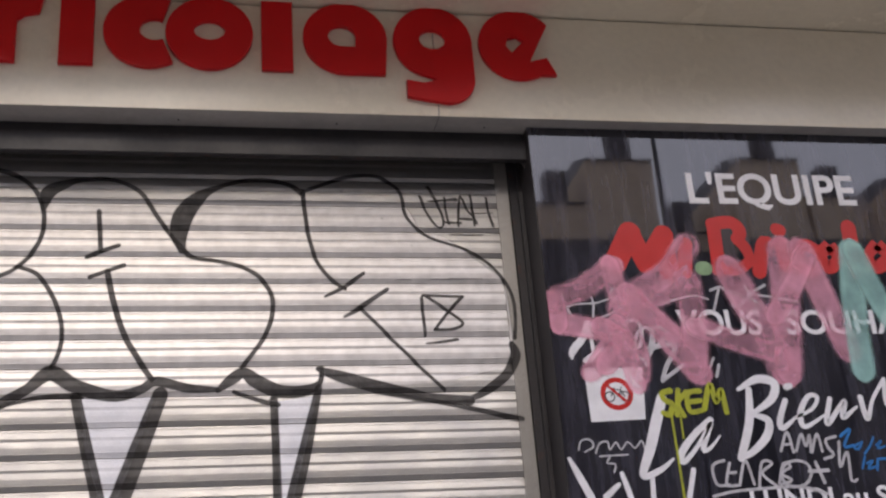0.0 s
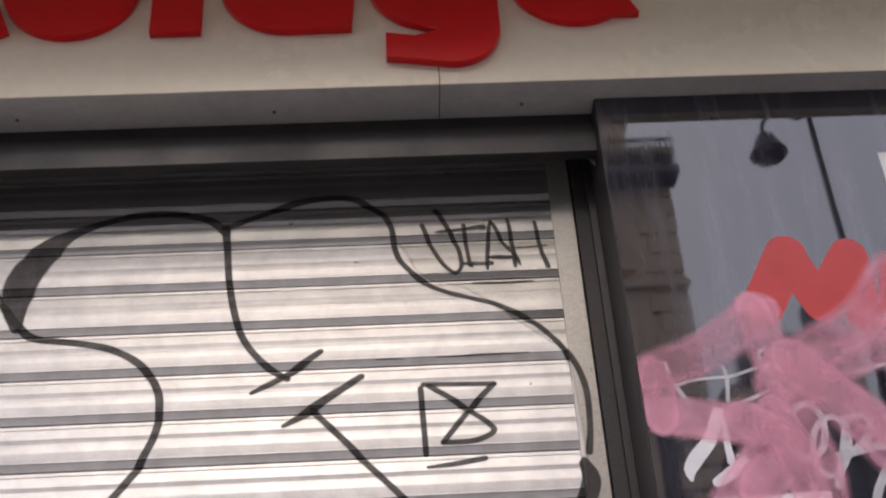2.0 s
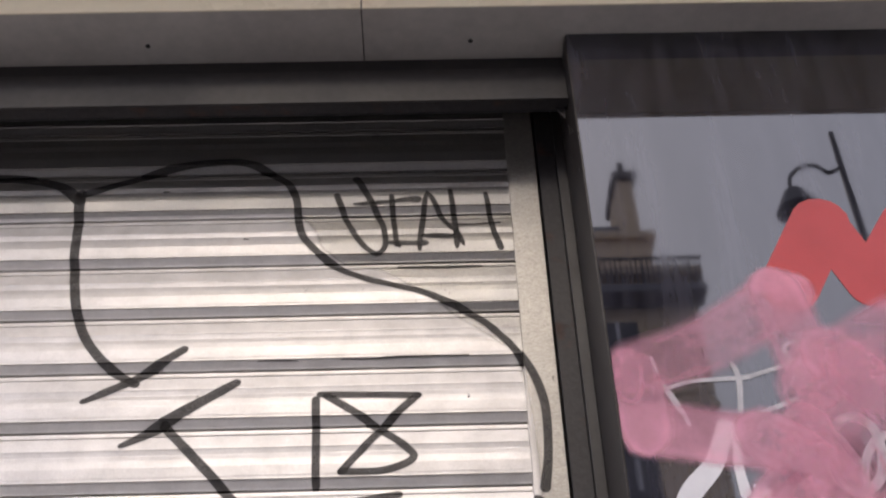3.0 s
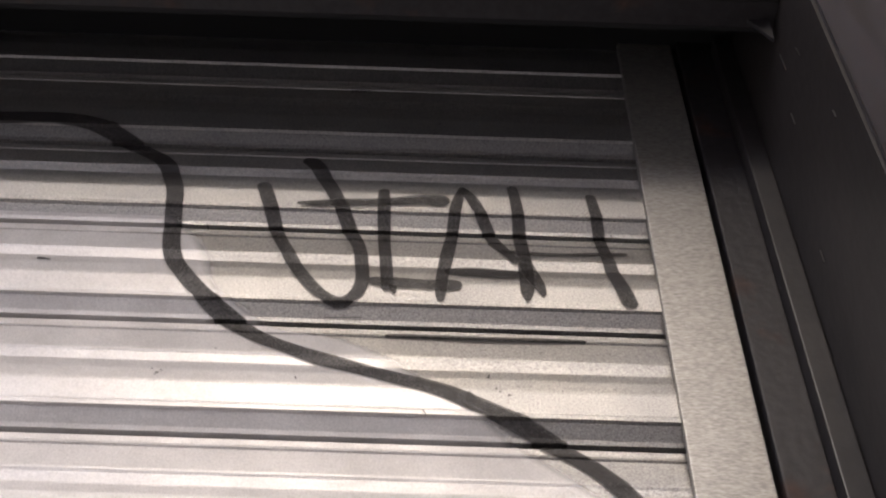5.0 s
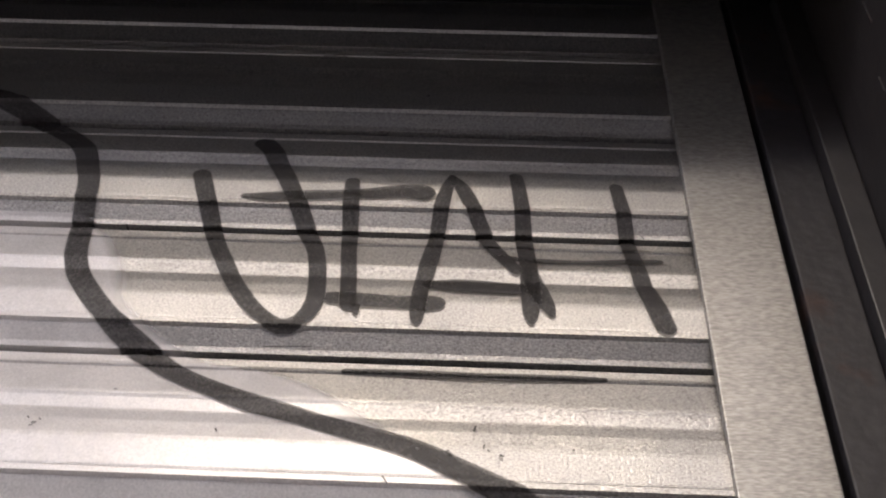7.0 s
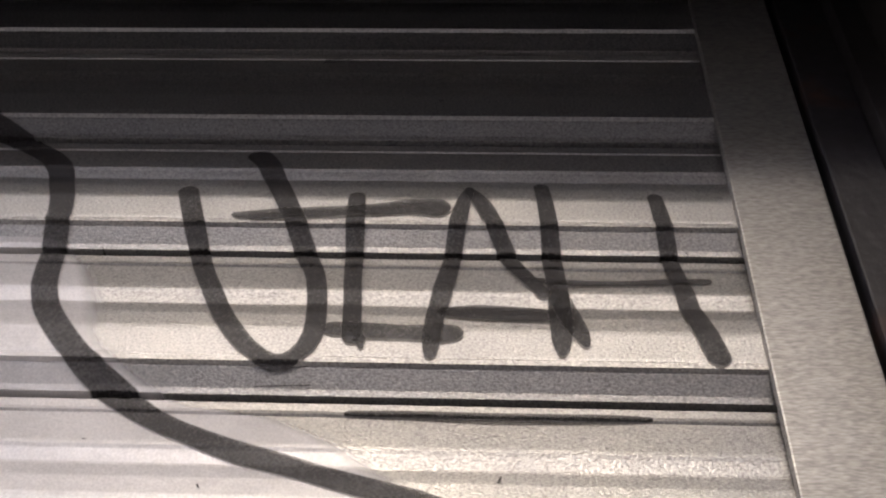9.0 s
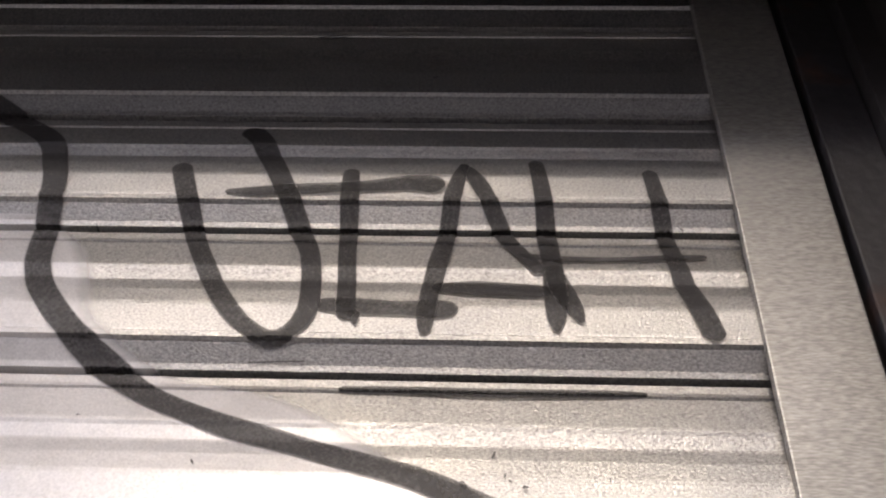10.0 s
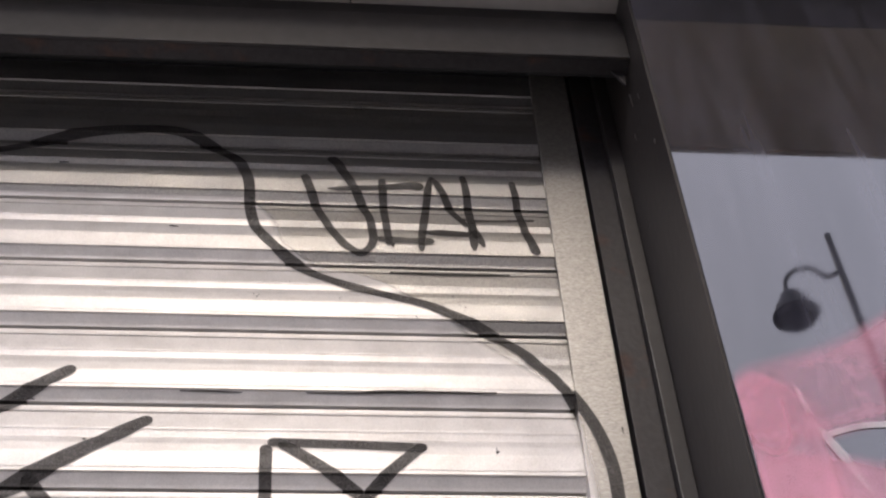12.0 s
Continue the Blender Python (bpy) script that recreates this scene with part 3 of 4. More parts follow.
shutter_stroke("graffiti_outline", [(-0.681, 1.658, 0.0264), (-0.728, 1.460, 0.0461), (-0.771, 1.294, 0.0531), (-0.818, 1.117, 0.0513)])
# fill is cut off at 2.345 to deepen the shade on the slats above
shutter_fill([(-0.352, 2.345), (-0.333, 2.324), (-0.318, 2.292), (-0.308, 2.263), (-0.267, 2.235), (-0.206, 2.216), (-0.108, 2.139), (-0.066, 2.102), (-0.036, 2.075), (-0.004, 2.025), (-0.001, 1.752), (-0.098, 1.706), (-0.297, 1.669), (-0.551, 1.656), (-1.016, 1.630)])
shutter_patch("graffiti_fill", [(-1.454, 1.636), (-1.214, 1.639), (-1.292, 1.422), (-1.365, 1.175), (-1.387, 1.316), (-1.428, 1.462)])
shutter_patch("graffiti_fill", [(-0.819, 1.614), (-0.689, 1.634), (-0.728, 1.460), (-0.804, 1.169), (-0.818, 1.296)])
shutter_stroke("graffiti_tag", [(-0.2890, 2.3790, 0.0121), (-0.2800, 2.3510, 0.0121), (-0.2710, 2.3250, 0.0110), (-0.2610, 2.3020, 0.0110), (-0.2490, 2.2780, 0.0110), (-0.2360, 2.2610, 0.0100), (-0.2240, 2.2530, 0.0099), (-0.2140, 2.2570, 0.0099), (-0.2080, 2.2710, 0.0110), (-0.2090, 2.2920, 0.0110), (-0.2130, 2.3170, 0.0110), (-0.2210, 2.3380, 0.0121), (-0.2310, 2.3620, 0.0121), (-0.2420, 2.3880, 0.0132), (-0.2510, 2.4090, 0.0143), (-0.2570, 2.4180, 0.0154)])
shutter_stroke("graffiti_tag", [(-0.2600, 2.3590, 0.0045), (-0.2470, 2.3590, 0.0089), (-0.2270, 2.3610, 0.0105), (-0.2060, 2.3630, 0.0089), (-0.1860, 2.3650, 0.0105), (-0.1670, 2.3680, 0.0135), (-0.1560, 2.3670, 0.0163)])
shutter_stroke("graffiti_tag", [(-0.1980, 2.3750, 0.0099), (-0.1970, 2.3560, 0.0110), (-0.1950, 2.3230, 0.0100), (-0.1920, 2.2930, 0.0100), (-0.1900, 2.2700, 0.0099)])
shutter_stroke("graffiti_tag", [(-0.1990, 2.2750, 0.0104), (-0.1830, 2.2740, 0.0119), (-0.1640, 2.2730, 0.0105), (-0.1500, 2.2730, 0.0135), (-0.1440, 2.2730, 0.0119)])
shutter_stroke("graffiti_tag", [(-0.1390, 2.3840, 0.0055), (-0.1430, 2.3640, 0.0099), (-0.1460, 2.3360, 0.0100), (-0.1490, 2.3100, 0.0110), (-0.1520, 2.2860, 0.0100), (-0.1530, 2.2650, 0.0088), (-0.1530, 2.2580, 0.0055)])
shutter_stroke("graffiti_tag", [(-0.1390, 2.3840, 0.0055), (-0.1320, 2.3710, 0.0100), (-0.1240, 2.3510, 0.0099), (-0.1160, 2.3320, 0.0100), (-0.1080, 2.3170, 0.0089), (-0.1010, 2.3050, 0.0077)])
shutter_stroke("graffiti_tag", [(-0.1470, 2.2900, 0.0089), (-0.1340, 2.2900, 0.0135), (-0.1150, 2.2890, 0.0135), (-0.1010, 2.2880, 0.0119)])
shutter_stroke("graffiti_tag", [(-0.1010, 2.3870, 0.0089), (-0.0980, 2.3610, 0.0100), (-0.0960, 2.3340, 0.0110), (-0.0940, 2.3080, 0.0110), (-0.0930, 2.2840, 0.0121), (-0.0930, 2.2680, 0.0099), (-0.0930, 2.2610, 0.0044)])
shutter_stroke("graffiti_tag", [(-0.0930, 2.3030, 0.0099), (-0.0890, 2.2870, 0.0121), (-0.0840, 2.2730, 0.0088), (-0.0820, 2.2670, 0.0044)])
shutter_stroke("graffiti_tag", [(-0.1100, 2.3170, 0.0045), (-0.0900, 2.3140, 0.0059), (-0.0640, 2.3140, 0.0045), (-0.0390, 2.3160, 0.0059), (-0.0210, 2.3170, 0.0045)])
shutter_stroke("graffiti_tag", [(-0.0420, 2.3770, 0.0088), (-0.0390, 2.3530, 0.0100), (-0.0360, 2.3260, 0.0099), (-0.0320, 2.2970, 0.0110), (-0.0270, 2.2760, 0.0121), (-0.0230, 2.2600, 0.0121)])
shutter_stroke("graffiti_tag", [(-0.1870, 2.2285, 0.0045), (-0.1600, 2.2285, 0.0061), (-0.1170, 2.2275, 0.0074), (-0.0730, 2.2285, 0.0059), (-0.0560, 2.2285, 0.0032)])
shutter_stroke("graffiti_tag", [(-0.1860, 2.2680, 0.0067), (-0.1850, 2.2630, 0.0022)])
shutter_stroke("graffiti_tag", [(-0.309, 1.980, 0.0136), (-0.304, 1.842, 0.0128)])
shutter_stroke("graffiti_tag", [(-0.302, 1.990, 0.0136), (-0.230, 1.988, 0.0135), (-0.161, 1.985, 0.0135)])
shutter_stroke("graffiti_tag", [(-0.161, 1.985, 0.0135), (-0.217, 1.927, 0.0132), (-0.269, 1.861, 0.0127)])
shutter_stroke("graffiti_tag", [(-0.269, 1.861, 0.0127), (-0.209, 1.862, 0.0127), (-0.169, 1.880, 0.0129), (-0.180, 1.902, 0.0131), (-0.226, 1.939, 0.0133), (-0.292, 1.986, 0.0136)])
shutter_stroke("graffiti_tag", [(-0.301, 1.812, 0.0073), (-0.251, 1.817, 0.0125), (-0.190, 1.827, 0.0135)])
shutter_stroke("scuff_mark", [(-0.3360, 2.1860, 0.0010), (-0.3350, 2.1850, 0.0006)])
shutter_stroke("scuff_mark", [(-0.3320, 2.1820, 0.0020), (-0.3310, 2.1820, 0.0012)])
shutter_stroke("scuff_mark", [(-0.3300, 2.1850, 0.0010), (-0.3290, 2.1840, 0.0006)])
shutter_stroke("scuff_mark", [(-0.3330, 2.1800, 0.0010), (-0.3320, 2.1800, 0.0006)])
shutter_stroke("scuff_mark", [(-0.2990, 2.2070, 0.0010), (-0.2980, 2.2070, 0.0006)])
shutter_stroke("scuff_mark", [(-0.2440, 2.1820, 0.0010), (-0.2430, 2.1800, 0.0006)])
shutter_stroke("scuff_mark", [(-0.1160, 2.1770, 0.0010), (-0.1160, 2.1750, 0.0006)])
shutter_stroke("scuff_mark", [(-0.1140, 2.1740, 0.0010), (-0.1130, 2.1730, 0.0006)])
shutter_stroke("scuff_mark", [(-0.1080, 2.1710, 0.0020), (-0.1070, 2.1710, 0.0012)])
shutter_stroke("scuff_mark", [(-0.1620, 2.1560, 0.0010), (-0.1600, 2.1530, 0.0006)])
shutter_stroke("scuff_mark", [(-0.3260, 2.3380, 0.0020), (-0.3250, 2.3380, 0.0012)])
shutter_stroke("scuff_mark", [(-0.0290, 2.3400, 0.0010), (-0.0280, 2.3390, 0.0006)])
shutter_stroke("scuff_mark", [(-0.0740, 2.1760, 0.0010), (-0.0740, 2.1750, 0.0006)])
shutter_stroke("scuff_mark", [(-0.0000, 2.2590, 0.0010), (0.0000, 2.2590, 0.0006)])
shutter_stroke("scuff_mark", [(-0.2330, 2.5230, 0.0020), (-0.2190, 2.5270, 0.0012)])
shutter_stroke("scuff_mark", [(-0.1590, 2.4680, 0.0010), (-0.1570, 2.4690, 0.0006)])
shutter_stroke("scuff_mark", [(-0.5770, 2.3960, 0.0050), (-0.5690, 2.3970, 0.0030)])
shutter_stroke("scuff_mark", [(-0.4360, 2.2900, 0.0040), (-0.4290, 2.2890, 0.0024)])
shutter_stroke("scuff_mark", [(-0.0870, 1.9790, 0.0030), (-0.0850, 1.9810, 0.0018)])
shutter_stroke("scuff_mark", [(-0.4820, 1.9910, 0.0030), (-0.4800, 1.9910, 0.0018)])
shutter_stroke("scuff_mark", [(-0.1330, 2.1720, 0.0030), (-0.1310, 2.1700, 0.0018)])
shutter_stroke("scuff_mark", [(0.0390, 2.0080, 0.0020), (0.0390, 2.0010, 0.0012)])
shutter_stroke("scuff_mark", [(-0.398, 2.051, 0.0014), (-0.365, 2.051, 0.0023), (-0.338, 2.050, 0.0012)])
shutter_stroke("scuff_mark", [(-0.273, 2.051, 0.0018), (-0.226, 2.051, 0.0024), (-0.179, 2.053, 0.0030), (-0.083, 2.053, 0.0012)])
shutter_stroke("scuff_mark", [(-0.559, 2.041, 0.0012), (-0.538, 2.041, 0.0018)])
shutter_stroke("scuff_mark", [(-0.087, 1.980, 0.0011), (-0.087, 1.986, 0.0011)])
shutter_stroke("scuff_mark", [(-0.234, 2.519, 0.0012), (-0.223, 2.522, 0.0019), (-0.216, 2.525, 0.0010)])
shutter_stroke("scuff_mark", [(-0.231, 2.242, 0.0006), (-0.206, 2.243, 0.0006)])
shutter_stroke("scuff_mark", [(-0.120, 2.191, 0.0010), (-0.121, 2.187, 0.0013)])
panel_stroke("spray_stroke", PINK, [(0.127, 1.913, 0.0840), (0.230, 1.951, 0.0855), (0.347, 2.028, 0.0877)], 2, soft=True)
panel_stroke("spray_stroke", PINK, [(0.341, 2.032, 0.0840), (0.354, 1.938, 0.0812), (0.378, 1.820, 0.0768), (0.403, 1.714, 0.0743), (0.401, 1.634, 0.0680)], 2, soft=True)
panel_stroke("spray_stroke", PINK, [(0.131, 1.824, 0.0816), (0.229, 1.806, 0.0809), (0.311, 1.789, 0.0806), (0.362, 1.742, 0.0786)], 2, soft=True)
panel_stroke("spray_stroke", PINK, [(0.227, 1.650, 0.0759), (0.281, 1.708, 0.0792), (0.342, 1.788, 0.0834), (0.421, 1.899, 0.0875), (0.516, 1.931, 0.0866), (0.584, 1.961, 0.0863)], 2, soft=True)
panel_stroke("spray_stroke", PINK, [(0.423, 1.907, 0.0837), (0.471, 1.843, 0.0803), (0.535, 1.784, 0.0764)], 2, soft=True)
panel_stroke("spray_stroke", PINK, [(0.129, 1.899, 0.0761), (0.129, 1.824, 0.0737)], 2, soft=True)
panel_stroke("spray_stroke", PINK, [(0.118, 1.921, 0.0480), (0.117, 1.886, 0.0477)], 2, soft=True)
panel_stroke("spray_stroke", PINK, [(0.361, 1.882, 0.0954), (0.456, 1.950, 0.0964), (0.559, 2.014, 0.0974), (0.638, 2.113, 0.0983)], 2, soft=True)
panel_stroke("spray_stroke", PINK, [(0.402, 1.920, 0.1053), (0.487, 1.812, 0.1033), (0.559, 1.713, 0.0994), (0.607, 1.648, 0.1021)], 2, soft=True)
panel_stroke("spray_stroke", PINK, [(0.621, 1.976, 0.1028), (0.620, 1.814, 0.1003), (0.599, 1.660, 0.0986)], 2, soft=True)
panel_stroke("spray_stroke", PINK, [(0.791, 2.010, 0.1239), (0.839, 1.888, 0.1202), (0.893, 1.762, 0.1197), (0.929, 1.645, 0.1180)], 2, soft=True)
panel_stroke("spray_stroke", PINK, [(0.632, 1.807, 0.0821), (0.750, 1.759, 0.0824), (0.909, 1.707, 0.0813)], 2, soft=True)
panel_stroke("spray_stroke", PINK, [(1.005, 2.094, 0.1153), (0.985, 1.913, 0.1128), (0.943, 1.651, 0.1092)], 2, soft=True)
panel_stroke("spray_stroke", PINK, [(1.084, 2.094, 0.1058), (1.137, 1.898, 0.1038), (1.187, 1.722, 0.1023)], 2, soft=True)
panel_stroke("spray_stroke", PINK, [(0.935, 1.850, 0.0805), (1.035, 1.977, 0.0824), (1.095, 2.081, 0.0840)], 2, soft=True)
panel_stroke("spray_stroke", PINK, [(0.340, 1.813, 0.0797), (0.364, 1.700, 0.0765), (0.381, 1.607, 0.0737)], 2, soft=True)
panel_stroke("spray_stroke", PINK, [(0.290, 1.801, 0.0912), (0.344, 1.750, 0.0904), (0.285, 1.679, 0.0870)], 2, soft=True)
panel_stroke("spray_stroke", MINT, [(1.280, 2.093, 0.0970), (1.246, 1.872, 0.0953), (1.228, 1.646, 0.0918)], 3, soft=True)
panel_stroke("spray_stroke", MINT, [(1.293, 2.094, 0.0918), (1.338, 1.941, 0.0897), (1.410, 1.750, 0.0880)], 3, soft=True)
panel_stroke("logo_shape", RED, [(0.361, 2.043, 0.0813), (0.433, 2.166, 0.0839)], 1)
panel_stroke("logo_shape", RED, [(0.433, 2.166, 0.0752), (0.478, 2.043, 0.0734)], 1)
panel_stroke("logo_shape", RED, [(0.478, 2.043, 0.0734), (0.559, 2.159, 0.0743)], 1)
panel_stroke("logo_shape", RED, [(0.559, 2.159, 0.0743), (0.559, 2.016, 0.0722)], 1)
panel_stroke("logo_shape", RED, [(0.637, 2.120, 0.0555), (0.619, 2.015, 0.0557)], 1)
panel_stroke("logo_shape", RED, [(0.757, 2.189, 0.0528), (0.751, 2.029, 0.0518)], 1)
panel_stroke("logo_shape", RED, [(0.754, 2.203, 0.0502), (0.824, 2.211, 0.0506), (0.856, 2.180, 0.0505), (0.844, 2.141, 0.0502)], 1)
panel_stroke("logo_shape", RED, [(0.839, 2.145, 0.0446), (0.867, 2.108, 0.0447), (0.877, 2.065, 0.0389)], 1)
panel_stroke("logo_shape", RED, [(0.744, 2.021, 0.0440), (0.827, 2.026, 0.0443), (0.876, 2.057, 0.0388)], 1)
panel_stroke("logo_shape", RED, [(0.904, 2.014, 0.0534), (0.938, 2.122, 0.0540), (0.955, 2.130, 0.0542)], 1)
panel_stroke("logo_shape", RED, [(1.009, 2.126, 0.0545), (1.014, 2.037, 0.0538)], 1)
panel_stroke("logo_shape", RED, [(1.004, 2.184, 0.0499), (1.015, 2.181, 0.0500)], 1)
panel_stroke("logo_shape", RED, [(1.140, 2.104, 0.0500), (1.102, 2.122, 0.0501), (1.063, 2.081, 0.0499), (1.072, 2.031, 0.0497), (1.119, 2.018, 0.0494)], 1)
panel_stroke("logo_shape", RED, [(1.203, 2.122, 0.0506), (1.158, 2.081, 0.0501), (1.180, 2.031, 0.0498), (1.226, 2.069, 0.0476), (1.203, 2.122, 0.0506)], 1)
panel_stroke("logo_shape", RED, [(1.294, 2.195, 0.0608), (1.285, 2.018, 0.0588)], 1)
panel_stroke("logo_shape", RED, [(1.397, 2.128, 0.0513), (1.350, 2.081, 0.0404), (1.370, 2.032, 0.0497), (1.429, 2.075, 0.0511), (1.397, 2.128, 0.0513)], 1)
panel_stroke("green_dot", GREEN, [(0.685, 2.027, 0.0528), (0.698, 2.027, 0.0529)], 4)
panel_stroke("script_lettering", WHITE, [(0.459, 1.550, 0.0352), (0.428, 1.469, 0.0384), (0.394, 1.379, 0.0358), (0.357, 1.289, 0.0249), (0.420, 1.306, 0.0196), (0.469, 1.341, 0.0084)], 4)
panel_stroke("script_lettering", WHITE, [(0.621, 1.470, 0.0238), (0.558, 1.423, 0.0230), (0.502, 1.361, 0.0254), (0.504, 1.329, 0.0190), (0.560, 1.380, 0.0149), (0.622, 1.459, 0.0152), (0.580, 1.373, 0.0191), (0.604, 1.373, 0.0129), (0.647, 1.415, 0.0063)], 4)
panel_stroke("script_lettering", WHITE, [(0.780, 1.574, 0.0222), (0.761, 1.461, 0.0305), (0.710, 1.338, 0.0276)], 4)
panel_stroke("script_lettering", WHITE, [(0.742, 1.576, 0.0139), (0.818, 1.612, 0.0290), (0.878, 1.595, 0.0314), (0.857, 1.539, 0.0288), (0.774, 1.487, 0.0132)], 4)
panel_stroke("script_lettering", WHITE, [(0.774, 1.487, 0.0132), (0.831, 1.464, 0.0265), (0.815, 1.409, 0.0294), (0.755, 1.357, 0.0234), (0.708, 1.338, 0.0191)], 4)
panel_stroke("script_lettering", WHITE, [(0.907, 1.533, 0.0202), (0.874, 1.463, 0.0220), (0.880, 1.436, 0.0199), (0.941, 1.477, 0.0089)], 4)
panel_stroke("script_lettering", WHITE, [(0.922, 1.582, 0.0248), (0.934, 1.585, 0.0225)], 4)
panel_stroke("script_lettering", WHITE, [(0.941, 1.475, 0.0112), (1.004, 1.503, 0.0134), (1.029, 1.543, 0.0158), (0.996, 1.547, 0.0180), (0.955, 1.488, 0.0223), (0.963, 1.439, 0.0176), (1.046, 1.480, 0.0082)], 4)
panel_stroke("script_lettering", WHITE, [(1.075, 1.536, 0.0182), (1.048, 1.448, 0.0202), (1.129, 1.528, 0.0157), (1.111, 1.469, 0.0203), (1.171, 1.506, 0.0090)], 4)
panel_stroke("script_lettering", WHITE, [(1.192, 1.539, 0.0202), (1.202, 1.462, 0.0196), (1.239, 1.533, 0.0136), (1.297, 1.604, 0.0157)], 4)
panel_stroke("script_lettering", WHITE, [(1.297, 1.604, 0.0157), (1.292, 1.510, 0.0227), (1.347, 1.542, 0.0113)], 4)
panel_stroke("marker_tag", WHITE, [(0.232, 1.823, 0.0220), (0.210, 1.771, 0.0250), (0.180, 1.737, 0.0280), (0.163, 1.712, 0.0230), (0.163, 1.694, 0.0070)], 1.5)
panel_stroke("marker_tag", WHITE, [(0.245, 1.819, 0.0120), (0.239, 1.770, 0.0120), (0.241, 1.725, 0.0150)], 1.5)
panel_stroke("marker_tag", WHITE, [(0.265, 1.724, 0.0190), (0.241, 1.707, 0.0230), (0.209, 1.687, 0.0190)], 1.5)
panel_stroke("marker_tag", WHITE, [(0.254, 1.737, 0.0040), (0.257, 1.722, 0.0040)], 1.5)
panel_stroke("marker_tag", CHALK, [(0.152, 1.931, 0.0040), (0.156, 1.907, 0.0050)], 1.6)
panel_stroke("marker_tag", CHALK, [(0.162, 1.886, 0.0070), (0.174, 1.860, 0.0090), (0.187, 1.825, 0.0040)], 1.6)
panel_stroke("marker_tag", CHALK, [(0.170, 1.883, 0.0060), (0.202, 1.892, 0.0060), (0.260, 1.895, 0.0070), (0.279, 1.898, 0.0070), (0.307, 1.907, 0.0060), (0.341, 1.918, 0.0070)], 1.6)
panel_stroke("marker_tag", CHALK, [(0.258, 1.917, 0.0070), (0.263, 1.896, 0.0080), (0.256, 1.844, 0.0070)], 1.6)
panel_stroke("marker_tag", CHALK, [(0.275, 1.839, 0.0060), (0.310, 1.852, 0.0070), (0.341, 1.864, 0.0060)], 1.6)
panel_stroke("marker_tag", CHALK, [(0.399, 1.940, 0.0040), (0.365, 1.950, 0.0060), (0.340, 1.949, 0.0060), (0.332, 1.937, 0.0070), (0.340, 1.913, 0.0070), (0.352, 1.882, 0.0080), (0.361, 1.869, 0.0050)], 1.6)
panel_stroke("marker_tag", CHALK, [(0.350, 1.880, 0.0070), (0.369, 1.890, 0.0050)], 1.6)
panel_stroke("marker_tag", CHALK, [(0.302, 1.828, 0.0090), (0.329, 1.840, 0.0120), (0.354, 1.832, 0.0150), (0.373, 1.803, 0.0130), (0.389, 1.767, 0.0110)], 1.6)
panel_stroke("marker_tag", CHALK, [(0.461, 1.745, 0.0110), (0.449, 1.717, 0.0110), (0.432, 1.697, 0.0120), (0.414, 1.690, 0.0110), (0.399, 1.698, 0.0120), (0.391, 1.720, 0.0120), (0.394, 1.748, 0.0110), (0.404, 1.777, 0.0110), (0.422, 1.798, 0.0120), (0.441, 1.805, 0.0120), (0.456, 1.796, 0.0120), (0.464, 1.774, 0.0120), (0.461, 1.745, 0.0110)], 1.6)
panel_stroke("marker_tag", CHALK, [(0.423, 1.670, 0.0140), (0.445, 1.727, 0.0160), (0.467, 1.796, 0.0140)], 1.6)
panel_stroke("marker_tag", CHALK, [(0.462, 1.800, 0.0130), (0.502, 1.804, 0.0130), (0.507, 1.771, 0.0130), (0.456, 1.727, 0.0130)], 1.6)
panel_stroke("marker_tag", CHALK, [(0.438, 1.727, 0.0160), (0.537, 1.741, 0.0160), (0.493, 1.659, 0.0160), (0.474, 1.613, 0.0160)], 1.6)
panel_stroke("marker_tag", CHALK, [(0.474, 1.613, 0.0140), (0.555, 1.666, 0.0120)], 1.6)
panel_stroke("marker_tag", CHALK, [(0.671, 1.690, 0.0090), (0.654, 1.658, 0.0090)], 1.6)
panel_stroke("marker_tag", CHALK, [(0.687, 1.665, 0.0110), (0.672, 1.623, 0.0110)], 1.6)
panel_stroke("marker_tag", CHALK, [(0.703, 1.943, 0.0090), (0.744, 1.956, 0.0090), (0.767, 1.935, 0.0090)], 1.6)
panel_stroke("marker_tag", CHALK, [(0.736, 1.951, 0.0100), (0.704, 1.867, 0.0090)], 1.6)
panel_stroke("marker_tag", CHALK, [(0.775, 1.939, 0.0090), (0.784, 1.878, 0.0100), (0.827, 1.909, 0.0100), (0.779, 1.939, 0.0090)], 1.6)
panel_stroke("marker_tag", CHALK, [(0.836, 1.959, 0.0090), (0.875, 1.860, 0.0100)], 1.6)
panel_stroke("marker_tag", CHALK, [(0.913, 1.963, 0.0100), (0.840, 1.918, 0.0100), (0.892, 1.890, 0.0100)], 1.6)
panel_stroke("marker_tag", CHALK, [(0.507, 1.893, 0.0070), (0.630, 1.922, 0.0080), (0.688, 1.909, 0.0070)], 1.6)
panel_stroke("marker_tag", CHALK, [(0.842, 1.932, 0.0070), (0.931, 1.917, 0.0080), (1.027, 1.900, 0.0080)], 1.6)
panel_stroke("marker_tag", CHALK, [(0.423, 1.778, 0.0130), (0.416, 1.751, 0.0130), (0.400, 1.731, 0.0130), (0.383, 1.724, 0.0130), (0.368, 1.731, 0.0120), (0.358, 1.751, 0.0120), (0.358, 1.778, 0.0120), (0.365, 1.806, 0.0120), (0.380, 1.826, 0.0120), (0.397, 1.833, 0.0130), (0.413, 1.826, 0.0130), (0.423, 1.806, 0.0130), (0.423, 1.778, 0.0130)], 1.6)
